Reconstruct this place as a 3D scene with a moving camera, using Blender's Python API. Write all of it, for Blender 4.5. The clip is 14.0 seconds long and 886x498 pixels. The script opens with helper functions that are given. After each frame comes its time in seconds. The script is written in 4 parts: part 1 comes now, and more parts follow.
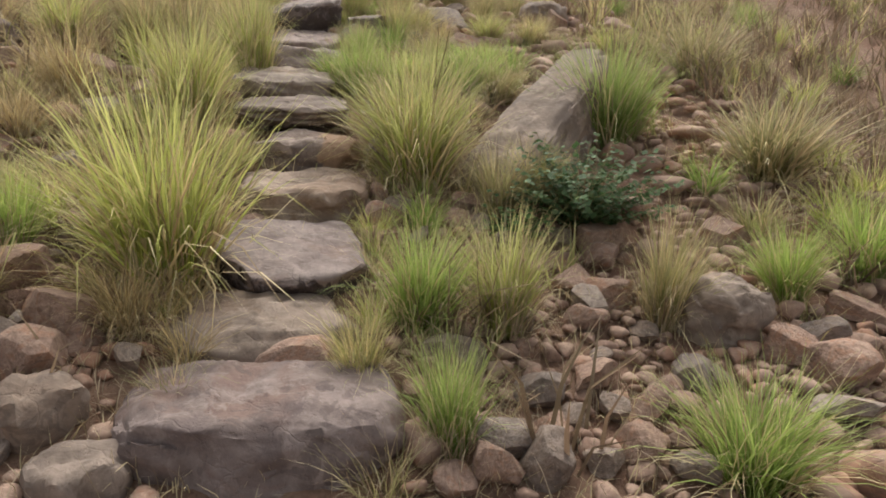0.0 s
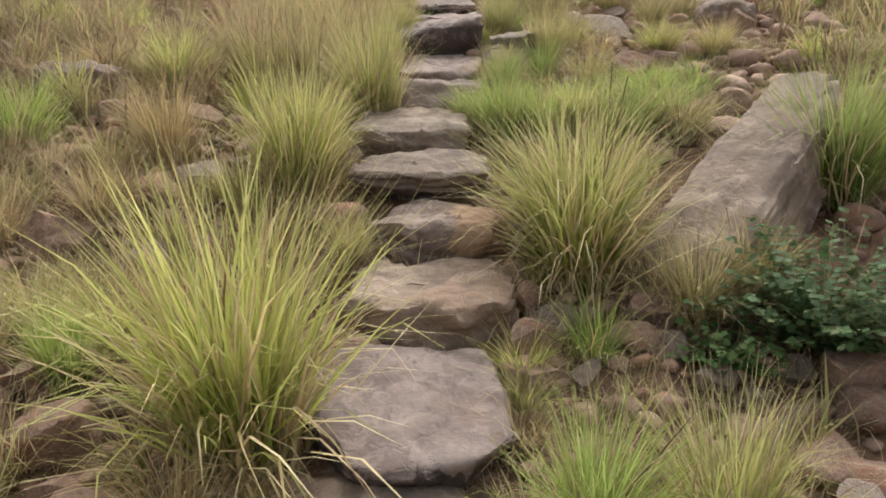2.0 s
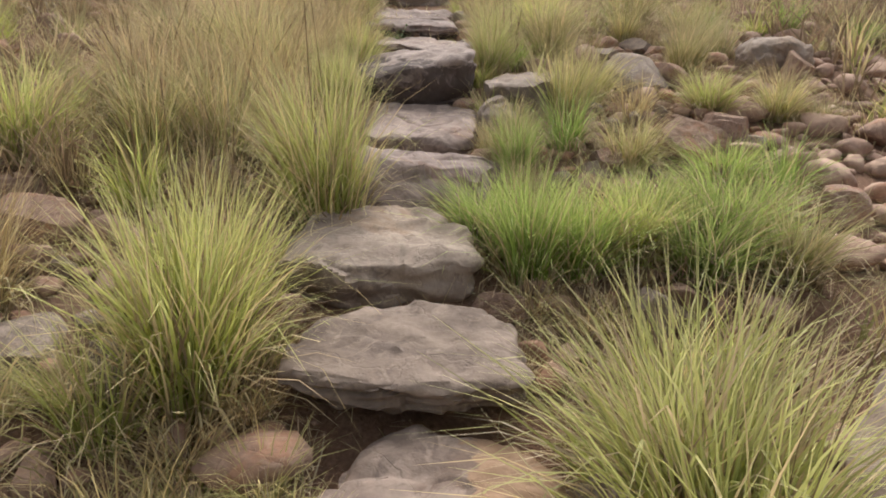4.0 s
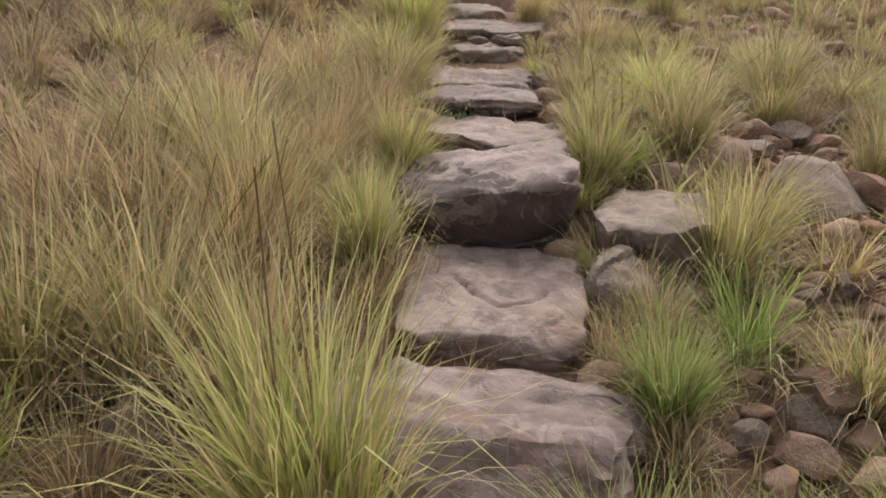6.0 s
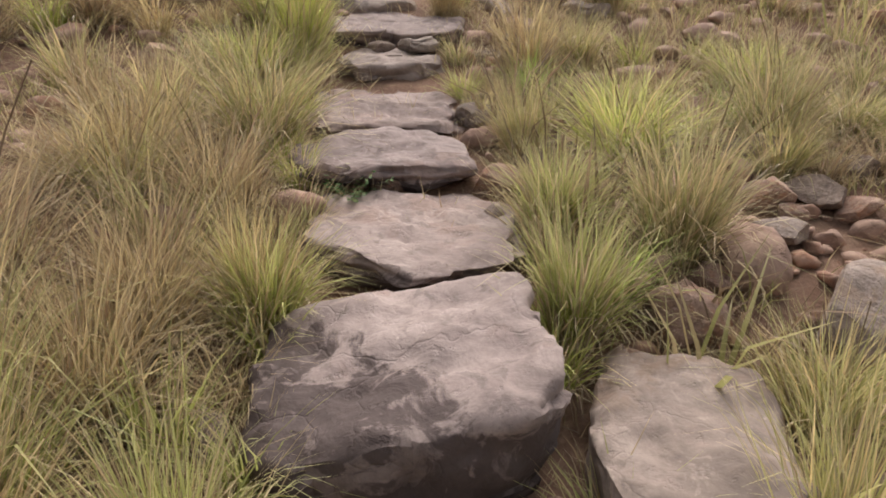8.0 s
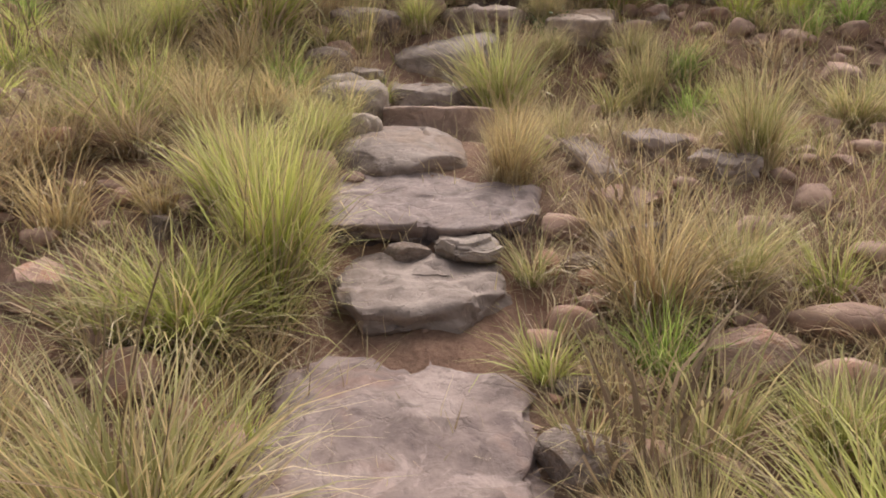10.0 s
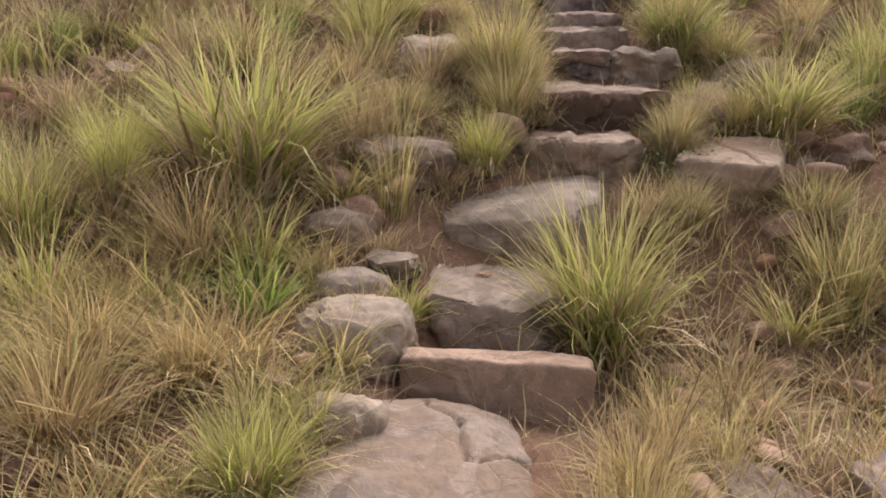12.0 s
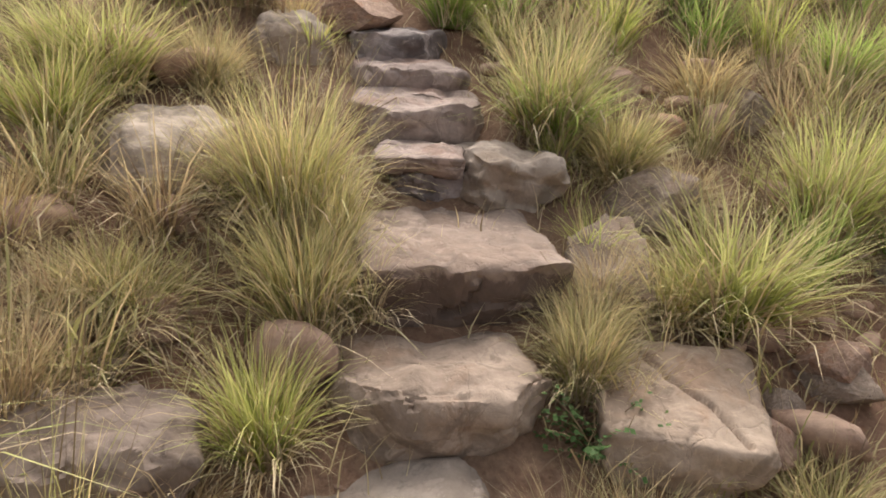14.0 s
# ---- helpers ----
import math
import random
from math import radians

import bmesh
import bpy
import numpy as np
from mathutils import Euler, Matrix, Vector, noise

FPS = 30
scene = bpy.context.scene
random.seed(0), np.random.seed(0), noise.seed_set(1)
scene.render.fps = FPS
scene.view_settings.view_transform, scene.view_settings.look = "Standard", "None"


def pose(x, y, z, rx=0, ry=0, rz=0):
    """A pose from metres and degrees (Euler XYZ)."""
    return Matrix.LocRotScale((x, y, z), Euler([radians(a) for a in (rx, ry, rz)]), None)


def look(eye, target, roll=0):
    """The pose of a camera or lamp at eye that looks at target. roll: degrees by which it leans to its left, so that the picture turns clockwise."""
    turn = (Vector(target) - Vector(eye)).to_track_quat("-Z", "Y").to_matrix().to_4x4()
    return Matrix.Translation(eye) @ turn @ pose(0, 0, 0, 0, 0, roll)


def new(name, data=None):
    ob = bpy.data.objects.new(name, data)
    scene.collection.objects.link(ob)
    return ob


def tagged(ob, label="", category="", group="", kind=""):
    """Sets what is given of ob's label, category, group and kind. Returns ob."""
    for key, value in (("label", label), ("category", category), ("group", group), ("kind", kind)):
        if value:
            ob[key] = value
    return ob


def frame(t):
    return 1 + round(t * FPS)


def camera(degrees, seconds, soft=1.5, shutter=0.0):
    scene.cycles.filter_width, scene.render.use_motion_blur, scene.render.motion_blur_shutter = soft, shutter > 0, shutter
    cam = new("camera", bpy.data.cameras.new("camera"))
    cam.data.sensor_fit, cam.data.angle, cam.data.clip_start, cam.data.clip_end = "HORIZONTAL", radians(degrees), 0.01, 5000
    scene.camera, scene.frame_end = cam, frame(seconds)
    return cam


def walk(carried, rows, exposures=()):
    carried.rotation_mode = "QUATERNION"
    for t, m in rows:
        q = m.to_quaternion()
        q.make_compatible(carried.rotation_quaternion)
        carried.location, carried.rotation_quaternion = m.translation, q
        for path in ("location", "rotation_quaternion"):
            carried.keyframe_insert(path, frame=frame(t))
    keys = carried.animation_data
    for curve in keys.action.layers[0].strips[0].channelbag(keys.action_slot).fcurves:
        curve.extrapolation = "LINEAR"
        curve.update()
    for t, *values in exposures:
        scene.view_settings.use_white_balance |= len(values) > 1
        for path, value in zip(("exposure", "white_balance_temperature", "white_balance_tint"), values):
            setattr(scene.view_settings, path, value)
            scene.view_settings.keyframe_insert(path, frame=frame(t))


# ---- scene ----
cam = camera(61.2, 14.0, soft=1.8)
PATH = [
    (0.0, pose(-0.002, 0.000, 1.736, 76.64, -1.31, -9.59)),
    (0.5, pose(0.066, 0.181, 1.760, 76.52, -0.63, -7.71)),
    (1.0, pose(0.132, 0.515, 1.868, 75.85, 1.84, -0.26)),
    (1.5, pose(0.031, 0.891, 1.911, 76.00, 0.97, 1.89)),
    (2.0, pose(0.068, 1.107, 2.006, 75.98, 1.51, 1.10)),
    (2.5, pose(0.085, 1.534, 2.109, 74.25, 2.85, 1.86)),
    (3.0, pose(-0.116, 1.941, 2.144, 74.21, 1.30, 1.25)),
    (3.2, pose(-0.168, 2.068, 2.201, 74.84, -1.32, -1.25)),
    (4.2, pose(-0.125, 3.02, 2.355, 75.2, -0.85, -3.2)),
    (5.3, pose(-0.070, 4.017, 2.454, 75.57, -0.41, -5.10)),
    (5.5, pose(-0.082, 4.142, 2.544, 75.92, 0.58, -2.78)),
    (6.0, pose(-0.182, 4.449, 2.656, 76.59, -1.84, 1.27)),
    (6.5, pose(-0.151, 4.737, 2.704, 76.26, -1.24, -2.15)),
    (7.0, pose(-0.108, 5.134, 2.809, 74.54, 1.78, -2.50)),
    (7.5, pose(-0.196, 5.518, 2.905, 70.44, -0.89, -1.05)),
    (8.0, pose(-0.132, 5.764, 2.996, 73.27, -0.57, -5.53)),
    (8.5, pose(-0.004, 6.195, 3.167, 75.08, 1.64, -5.18)),
    (8.7, pose(-0.048, 6.347, 3.164, 75.72, 1.20, -3.58)),
    (9.8, pose(-0.010, 7.36, 3.43, 76.7, 0.0, -1.8)),
    (10.8, pose(0.036, 8.286, 3.623, 77.74, -1.32, 0.12)),
    (11.0, pose(0.061, 8.424, 3.742, 77.41, 0.43, -0.57)),
    (11.5, pose(0.176, 8.954, 3.908, 78.24, -1.72, 1.92)),
    (12.0, pose(0.113, 9.314, 3.999, 79.43, -0.98, 5.74)),
    (12.5, pose(0.026, 9.802, 4.149, 79.36, -2.76, 3.55)),
    (13.0, pose(0.153, 10.382, 4.239, 81.55, 1.50, 1.76)),
    (13.5, pose(0.140, 10.759, 4.449, 79.90, 2.02, 1.56)),
    (14.0, pose(0.072, 11.043, 4.670, 75.04, -3.18, -9.53)),
]
EXPOSURE = ((0.0, 0.62, 6450, 5), (3.2, 0.72, 6450, 6), (5.3, 0.63, 6500, 8), (6.5, 0.43, 6500, 10), (7.5, 0.72, 6500, 11), (8.7, 0.43, 6500, 13), (10.8, 0.75, 6650, 14), (11.5, 0.63, 6700, 15), (12.5, 0.9, 6850, 15), (13.5, 0.96, 6800, 11), (14.0, 1.07, 6700, 8))
walk(cam, PATH, EXPOSURE)

# ---------------------------------------------------------------- sky and sun
SUN_ELEVATION, SUN_AZIMUTH = 52, 12  # degrees; the azimuth is counted clockwise from +y
world = bpy.data.worlds.new("sky")
scene.world = world
world.use_nodes = True
wn = world.node_tree.nodes
sky = wn.new("ShaderNodeTexSky")
sky.sky_type = "NISHITA"
sky.sun_disc = False
sky.sun_elevation, sky.sun_rotation = radians(SUN_ELEVATION), radians(SUN_AZIMUTH)
sky.air_density, sky.dust_density, sky.ozone_density = 1.0, 6.0, 1.0
pale = wn.new("ShaderNodeHueSaturation")
pale.inputs["Saturation"].default_value = 0.25
world.node_tree.links.new(sky.outputs[0], pale.inputs["Color"])
world.node_tree.links.new(pale.outputs[0], wn["Background"].inputs[0])
wn["Background"].inputs[1].default_value = 0.15
sun = new("sun", bpy.data.lights.new("sun", "SUN"))
sun.data.energy, sun.data.angle, sun.data.color = 1.45, radians(40), (1.0, 0.93, 0.86)
az, el = radians(SUN_AZIMUTH), radians(SUN_ELEVATION)
sun.matrix_world = look((math.sin(az) * math.cos(el) * 40, math.cos(az) * math.cos(el) * 40, math.sin(el) * 40), (0, 0, 0))


# ---------------------------------------------------------------- materials
class Nodes:
    """A small builder for node materials."""

    def __init__(self, name):
        self.mat = bpy.data.materials.new(name)
        self.mat.use_nodes = True
        self.tree = self.mat.node_tree
        self.bsdf = self.tree.nodes["Principled BSDF"]
        self.out = self.tree.nodes["Material Output"]

    def add(self, kind, **values):
        node = self.tree.nodes.new(kind)
        for key, value in values.items():
            node.inputs[key].default_value = value
        return node

    def link(self, a, b):
        self.tree.links.new(a, b)

    def coords(self, scale=1.0, space="Object"):
        tex = self.add("ShaderNodeTexCoord")
        place = self.add("ShaderNodeMapping")
        place.inputs["Scale"].default_value = (scale, scale, scale) if not isinstance(scale, tuple) else scale
        self.link(tex.outputs[space], place.inputs[0])
        return place.outputs[0]

    def noise(self, where, scale, detail=6.0, rough=0.6, distort=0.0):
        n = self.add("ShaderNodeTexNoise", Scale=scale, Detail=detail, Roughness=rough, Distortion=distort)
        self.link(where, n.inputs["Vector"])
        return n.outputs["Fac"]

    def ramp(self, fac, *stops):
        r = self.add("ShaderNodeValToRGB")
        el = r.color_ramp.elements
        while len(el) < len(stops):
            el.new(0.5)
        for e, (p, c) in zip(el, stops):
            e.position, e.color = p, (*c, 1) if len(c) == 3 else c
        self.link(fac, r.inputs[0])
        return r.outputs[0]

    def mix(self, fac, a, b, mode="MIX"):
        m = self.add("ShaderNodeMix")
        m.data_type, m.blend_type = "RGBA", mode
        for value, socket in ((fac, m.inputs[0]), (a, m.inputs[6]), (b, m.inputs[7])):
            if isinstance(value, (int, float)):
                socket.default_value = value
            elif isinstance(value, tuple):
                socket.default_value = (*value, 1)
            else:
                self.link(value, socket)
        return m.outputs[2]

    def math(self, op, a, b=0.0):
        m = self.add("ShaderNodeMath")
        m.operation = op
        for value, socket in ((a, m.inputs[0]), (b, m.inputs[1])):
            if isinstance(value, (int, float)):
                socket.default_value = value
            else:
                self.link(value, socket)
        return m.outputs[0]

    def bump(self, height, strength, distance):
        b = self.add("ShaderNodeBump", Strength=strength, Distance=distance)
        self.link(height, b.inputs["Height"])
        self.link(b.outputs[0], self.bsdf.inputs["Normal"])
        return b


def stone_material(name, pale_tone, mid, deep, stain, speck=0.15, layers=0.0, crust_shade=None, broken_end=None):
    """Weathered stone: broad tones, sharp-edged worn patches, brown stains, grain, pits and cracks.
    crust_shade: the dark weathering of a block whose top is worn pale, with a ragged edge at that height of the stone;
    on the slabs it also paints in the shade below their edges.
    broken_end: the fresh colour of an end that has split off, past that place along the stone."""
    n = Nodes(name)
    spot = n.add("ShaderNodeObjectInfo").outputs["Random"]
    base = n.coords(1.0)
    shift = n.add("ShaderNodeVectorMath")
    shift.operation = "ADD"
    n.link(base, shift.inputs[0])
    off = n.add("ShaderNodeCombineXYZ")
    for i, k in enumerate((31.0, 17.0, 53.0)):
        n.link(n.math("MULTIPLY", spot, k), off.inputs[i])
    n.link(off.outputs[0], shift.inputs[1])
    p = shift.outputs[0]
    broad = n.noise(p, 4.5, 5, 0.55, 0.3)
    fine = n.noise(p, 34, 5, 0.65)
    grain = n.noise(p, 150, 3, 0.6)
    patch = n.noise(p, 2.2, 6, 0.6, 0.8)
    worn = n.noise(p, 5.5, 9, 0.66, 0.9)
    blotch = n.noise(p, 8, 7, 0.62, 1.2)
    lichen = n.noise(p, 14, 6, 0.65, 0.6)
    col = n.ramp(broad, (0.33, deep), (0.5, mid), (0.68, pale_tone))
    col = n.mix(n.ramp(patch, (0.53, (0, 0, 0)), (0.6, (1, 1, 1))), col, stain)
    col = n.mix(n.ramp(worn, (0.53, (0, 0, 0)), (0.565, (0.6, 0.6, 0.6))), col, tuple(1.12 * c for c in pale_tone))
    col = n.mix(n.ramp(blotch, (0.56, (0, 0, 0)), (0.61, (0.6, 0.6, 0.6))), col, tuple(0.6 * c for c in mid))
    col = n.mix(n.ramp(lichen, (0.62, (0, 0, 0)), (0.66, (0.45, 0.45, 0.45))), col, tuple(1.2 * c for c in pale_tone))
    if crust_shade:
        dark_tone, level = crust_shade
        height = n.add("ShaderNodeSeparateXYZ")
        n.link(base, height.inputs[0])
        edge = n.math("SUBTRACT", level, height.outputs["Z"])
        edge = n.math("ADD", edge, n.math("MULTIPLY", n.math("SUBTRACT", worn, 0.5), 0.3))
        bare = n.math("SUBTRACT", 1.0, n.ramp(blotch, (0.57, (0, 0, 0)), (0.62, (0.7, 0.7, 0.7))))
        col = n.mix(n.math("MULTIPLY", n.ramp(edge, (0.0, (0, 0, 0)), (0.02, (1, 1, 1))), bare), col, dark_tone)
    if broken_end:
        fresh, level = broken_end
        along = n.add("ShaderNodeSeparateXYZ")
        n.link(base, along.inputs[0])
        edge = n.math("ADD", n.math("SUBTRACT", along.outputs["X"], level), n.math("MULTIPLY", n.math("SUBTRACT", worn, 0.5), 0.4))
        col = n.mix(n.ramp(edge, (0.0, (0, 0, 0)), (0.015, (1, 1, 1))), col, fresh)
    col = n.mix(0.4, col, n.ramp(fine, (0.32, (0.66, 0.64, 0.63)), (0.62, (1.16, 1.14, 1.12))), "MULTIPLY")
    col = n.mix(speck, col, n.ramp(grain, (0.35, (0.7, 0.68, 0.68)), (0.65, (1.22, 1.22, 1.2))), "MULTIPLY")
    col = n.mix(1.0, col, n.ramp(spot, (0.0, (0.86, 0.83, 0.83)), (1.0, (1.12, 1.08, 1.04))), "MULTIPLY")
    n.link(col, n.bsdf.inputs["Base Color"])
    n.bsdf.inputs["Roughness"].default_value = 0.9
    n.bsdf.inputs["Specular IOR Level"].default_value = 0.2
    rugged = n.noise(p, 13, 5, 0.55, 0.5)
    height = n.math("ADD", n.math("MULTIPLY", fine, 0.10), n.math("MULTIPLY", grain, 0.012))
    height = n.math("ADD", height, n.math("MULTIPLY", rugged, 0.6))
    height = n.math("ADD", height, n.math("MULTIPLY", broad, 0.6))
    pits = n.noise(p, 22, 4, 0.6, 0.2)
    height = n.math("SUBTRACT", height, n.ramp(pits, (0.62, (0, 0, 0)), (0.7, (0.14, 0.14, 0.14))))
    crack = n.add("ShaderNodeTexVoronoi", Scale=3.4)
    crack.feature = "DISTANCE_TO_EDGE"
    bent = n.add("ShaderNodeTexNoise", Scale=5.0, Detail=5.0)
    n.link(p, bent.inputs["Vector"])
    n.link(n.mix(0.22, p, bent.outputs["Color"]), crack.inputs["Vector"])
    height = n.math("ADD", height, n.math("MULTIPLY", n.ramp(crack.outputs["Distance"], (0.0, (0, 0, 0)), (0.014, (1, 1, 1))), 0.10))
    if layers:
        band = n.noise(n.coords((1.5, 1.5, 26.0)), 1.6, 5, 0.6, 0.4)
        height = n.math("ADD", height, n.math("MULTIPLY", band, layers))
    n.bump(height, 0.6, 0.028)
    return n.mat


STONE_GREY = stone_material("grey_stone", (0.279, 0.227, 0.208), (0.221, 0.175, 0.159), (0.149, 0.116, 0.109), (0.206, 0.145, 0.124))
STONE_TAN = stone_material("tan_stone", (0.278, 0.224, 0.189), (0.214, 0.169, 0.140), (0.150, 0.118, 0.101), (0.235, 0.178, 0.142))
STONE_RUST = stone_material("split_tan_stone", (0.270, 0.216, 0.188), (0.205, 0.160, 0.138), (0.140, 0.108, 0.096), (0.165, 0.122, 0.102), broken_end=((0.30, 0.205, 0.142), 0.06))
STONE_BROWN = stone_material("brown_stained_stone", (0.300, 0.240, 0.205), (0.250, 0.196, 0.166), (0.185, 0.142, 0.120), (0.225, 0.170, 0.140), crust_shade=((0.115, 0.084, 0.070), -0.005))
STONE_SAND = stone_material("sandy_stone", (0.345, 0.275, 0.222), (0.290, 0.226, 0.180), (0.205, 0.158, 0.125), (0.275, 0.198, 0.148))
# own dark stone high up, and filler under slabs with shade in its colour
STONE_DARK = stone_material("dark_stain_and_shade_stone", (0.33, 0.285, 0.275), (0.20, 0.17, 0.165), (0.085, 0.07, 0.07), (0.12, 0.10, 0.095))
STONE_WORN = stone_material("worn_dark_stone", (0.297, 0.246, 0.230), (0.257, 0.210, 0.196), (0.203, 0.165, 0.153), (0.234, 0.182, 0.165), crust_shade=((0.082, 0.064, 0.060), 0.025))
# the dark band below the top mixes stain with painted shade of slab undersides
STONE_SLAB = stone_material("stain_shade_edged_stone", (0.285, 0.237, 0.220), (0.233, 0.188, 0.174), (0.166, 0.132, 0.123), (0.223, 0.169, 0.149), crust_shade=((0.082, 0.064, 0.060), -0.035))
STONE_RED = stone_material("red_stone", (0.39, 0.285, 0.225), (0.32, 0.23, 0.18), (0.24, 0.17, 0.135), (0.29, 0.215, 0.17), layers=0.12)
STONE_PALE = stone_material("pale_stone", (0.305, 0.255, 0.221), (0.254, 0.207, 0.178), (0.182, 0.149, 0.126), (0.251, 0.191, 0.150), layers=0.1)
STONE_WHITE = stone_material("whitish_stone", (0.331, 0.282, 0.243), (0.290, 0.243, 0.206), (0.219, 0.181, 0.152), (0.265, 0.212, 0.170), layers=0.1)
STONE_RUBBLE = stone_material("rubble_stone", (0.348, 0.250, 0.195), (0.293, 0.201, 0.158), (0.213, 0.142, 0.113), (0.308, 0.183, 0.128))


def soil_material():
    n = Nodes("dry_soil")
    p = n.coords(1.0)
    broad = n.noise(p, 0.9, 6, 0.6, 0.5)
    mid = n.noise(p, 7, 8, 0.7, 0.3)
    fine = n.noise(p, 60, 6, 0.75)
    col = n.ramp(mid, (0.32, (0.125, 0.080, 0.058)), (0.5, (0.21, 0.136, 0.098)), (0.68, (0.30, 0.205, 0.150)))
    col = n.mix(n.ramp(broad, (0.4, (0, 0, 0)), (0.62, (0.8, 0.8, 0.8))), col, (0.21, 0.122, 0.088))
    col = n.mix(0.7, col, n.ramp(fine, (0.3, (0.6, 0.58, 0.56)), (0.65, (1.3, 1.26, 1.2))), "MULTIPLY")
    n.link(col, n.bsdf.inputs["Base Color"])
    n.bsdf.inputs["Roughness"].default_value = 0.95
    n.bsdf.inputs["Specular IOR Level"].default_value = 0.1
    n.bump(n.math("ADD", n.math("MULTIPLY", fine, 0.5), mid), 0.9, 0.03)
    return n.mat


SOIL = soil_material()


def blade_material(name, root, middle, tip, dead, dead_share=0.15, through_light=0.45, gloss=0.2):
    """Grass: the colour runs along each blade and differs from blade to blade; part of the light passes through."""
    n = Nodes(name)
    uv = n.add("ShaderNodeUVMap")
    split = n.add("ShaderNodeSeparateXYZ")
    n.link(uv.outputs[0], split.inputs[0])
    along = split.outputs["Y"]
    each = n.add("ShaderNodeNewGeometry").outputs["Random Per Island"]
    whole = n.add("ShaderNodeObjectInfo").outputs["Random"]
    col = n.ramp(along, (0.0, root), (0.35, middle), (1.0, tip))
    col = n.mix(n.ramp(each, (1 - dead_share - 0.03, (0, 0, 0)), (1 - dead_share, (1, 1, 1))), col, dead)
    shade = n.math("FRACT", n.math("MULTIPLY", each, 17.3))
    col = n.mix(1.0, col, n.ramp(shade, (0.0, (0.66, 0.68, 0.64)), (1.0, (1.2, 1.18, 1.12))), "MULTIPLY")
    col = n.mix(1.0, col, n.ramp(whole, (0.0, (0.85, 0.82, 0.9)), (1.0, (1.12, 1.12, 1.0))), "MULTIPLY")
    n.link(col, n.bsdf.inputs["Base Color"])
    n.bsdf.inputs["Roughness"].default_value = 0.55
    n.bsdf.inputs["Specular IOR Level"].default_value = gloss
    glow = n.add("ShaderNodeBsdfTranslucent")
    n.link(col, glow.inputs["Color"])
    both = n.add("ShaderNodeMixShader", Fac=through_light)
    n.link(n.bsdf.outputs[0], both.inputs[1])
    n.link(glow.outputs[0], both.inputs[2])
    n.link(both.outputs[0], n.out.inputs["Surface"])
    return n.mat


STRAW = (0.58, 0.46, 0.27)
GRASS = {
    "lime": blade_material("lime_grass", (0.39, 0.43, 0.130), (0.43, 0.475, 0.132), (0.58, 0.55, 0.265), STRAW, 0.18),
    "green": blade_material("green_grass", (0.25, 0.35, 0.095), (0.29, 0.40, 0.10), (0.45, 0.50, 0.19), STRAW, 0.06),
    "dull": blade_material("dull_grass", (0.34, 0.32, 0.145), (0.36, 0.345, 0.14), (0.51, 0.455, 0.26), STRAW, 0.26),
    "dry": blade_material("dry_grass", (0.42, 0.315, 0.172), (0.475, 0.37, 0.205), (0.57, 0.455, 0.275), (0.35, 0.245, 0.155), 0.22),
}
HILL = blade_material("hill_grass", (0.235, 0.163, 0.11), (0.27, 0.192, 0.128), (0.34, 0.257, 0.178), (0.22, 0.15, 0.105), 0.3, 0.3)
DEAD = blade_material("withered_grass", (0.48, 0.385, 0.25), (0.56, 0.46, 0.30), (0.64, 0.53, 0.36), (0.35, 0.255, 0.17), 0.25, 0.2)
STALK = blade_material("dark_stalk", (0.32, 0.23, 0.14), (0.30, 0.21, 0.13), (0.24, 0.16, 0.105), (0.4, 0.29, 0.18), 0.35, 0.05)
LEAF = blade_material("shrub_leaf", (0.070, 0.125, 0.045), (0.080, 0.145, 0.052), (0.11, 0.18, 0.068), (0.15, 0.19, 0.075), 0.1, 0.35, 0.08)


# ---------------------------------------------------------------- building helpers
def part(name, mesh, material, parent=None, label=""):
    """Links a bmesh or a mesh as one object, under a thing if one is given."""
    if isinstance(mesh, bmesh.types.BMesh):
        data = bpy.data.meshes.new(name)
        mesh.to_mesh(data)
        mesh.free()
    else:
        data = mesh
    if material and not data.materials:
        data.materials.append(material)
    ob = new(name, data)
    ob.parent = parent
    return tagged(ob, label)


def quads(name, verts, faces, uvs=None, smooth=True):
    """A mesh of quads from arrays; uvs are one pair for each vertex."""
    me = bpy.data.meshes.new(name)
    me.vertices.add(len(verts))
    me.vertices.foreach_set("co", np.ascontiguousarray(verts, dtype=np.float32).ravel())
    me.loops.add(faces.size)
    me.loops.foreach_set("vertex_index", np.ascontiguousarray(faces, dtype=np.int32).ravel())
    me.polygons.add(len(faces))
    me.polygons.foreach_set("loop_start", np.arange(0, faces.size, 4, dtype=np.int32))
    me.update(calc_edges=True)
    if uvs is not None:
        layer = me.uv_layers.new(name="along")
        layer.data.foreach_set("uv", np.ascontiguousarray(uvs[faces.ravel()], dtype=np.float32).ravel())
    me.polygons.foreach_set("use_smooth", np.full(len(faces), smooth))
    me.validate()
    return me


TAN16 = math.tan(radians(16))
RISE_Y = (-6, 2, 3.4, 4.2, 5.5, 7, 8.4, 9.7, 10.3, 11, 11.5, 12.1, 12.6, 13.5, 14, 15, 20)
RISE_H = (-0.1, -0.08, -0.1, -0.06, -0.02, 0.02, 0, -0.08, -0.02, 0.03, -0.03, 0, 0.12, 0.28, 0.4, 0.62, 1.6)
STAIR_Y = (1.5, 3, 4.2, 5.2, 6.4, 7, 8, 9, 10, 11, 11.5, 12.1, 12.6, 13, 15)
STAIR_X = (-0.16, -0.12, -0.06, -0.18, -0.07, -0.04, 0, -0.05, 0, 0.02, 0.06, 0.15, 0.36, 0.48, 0.48)


def stair_x(y):
    return float(np.interp(y, STAIR_Y, STAIR_X))


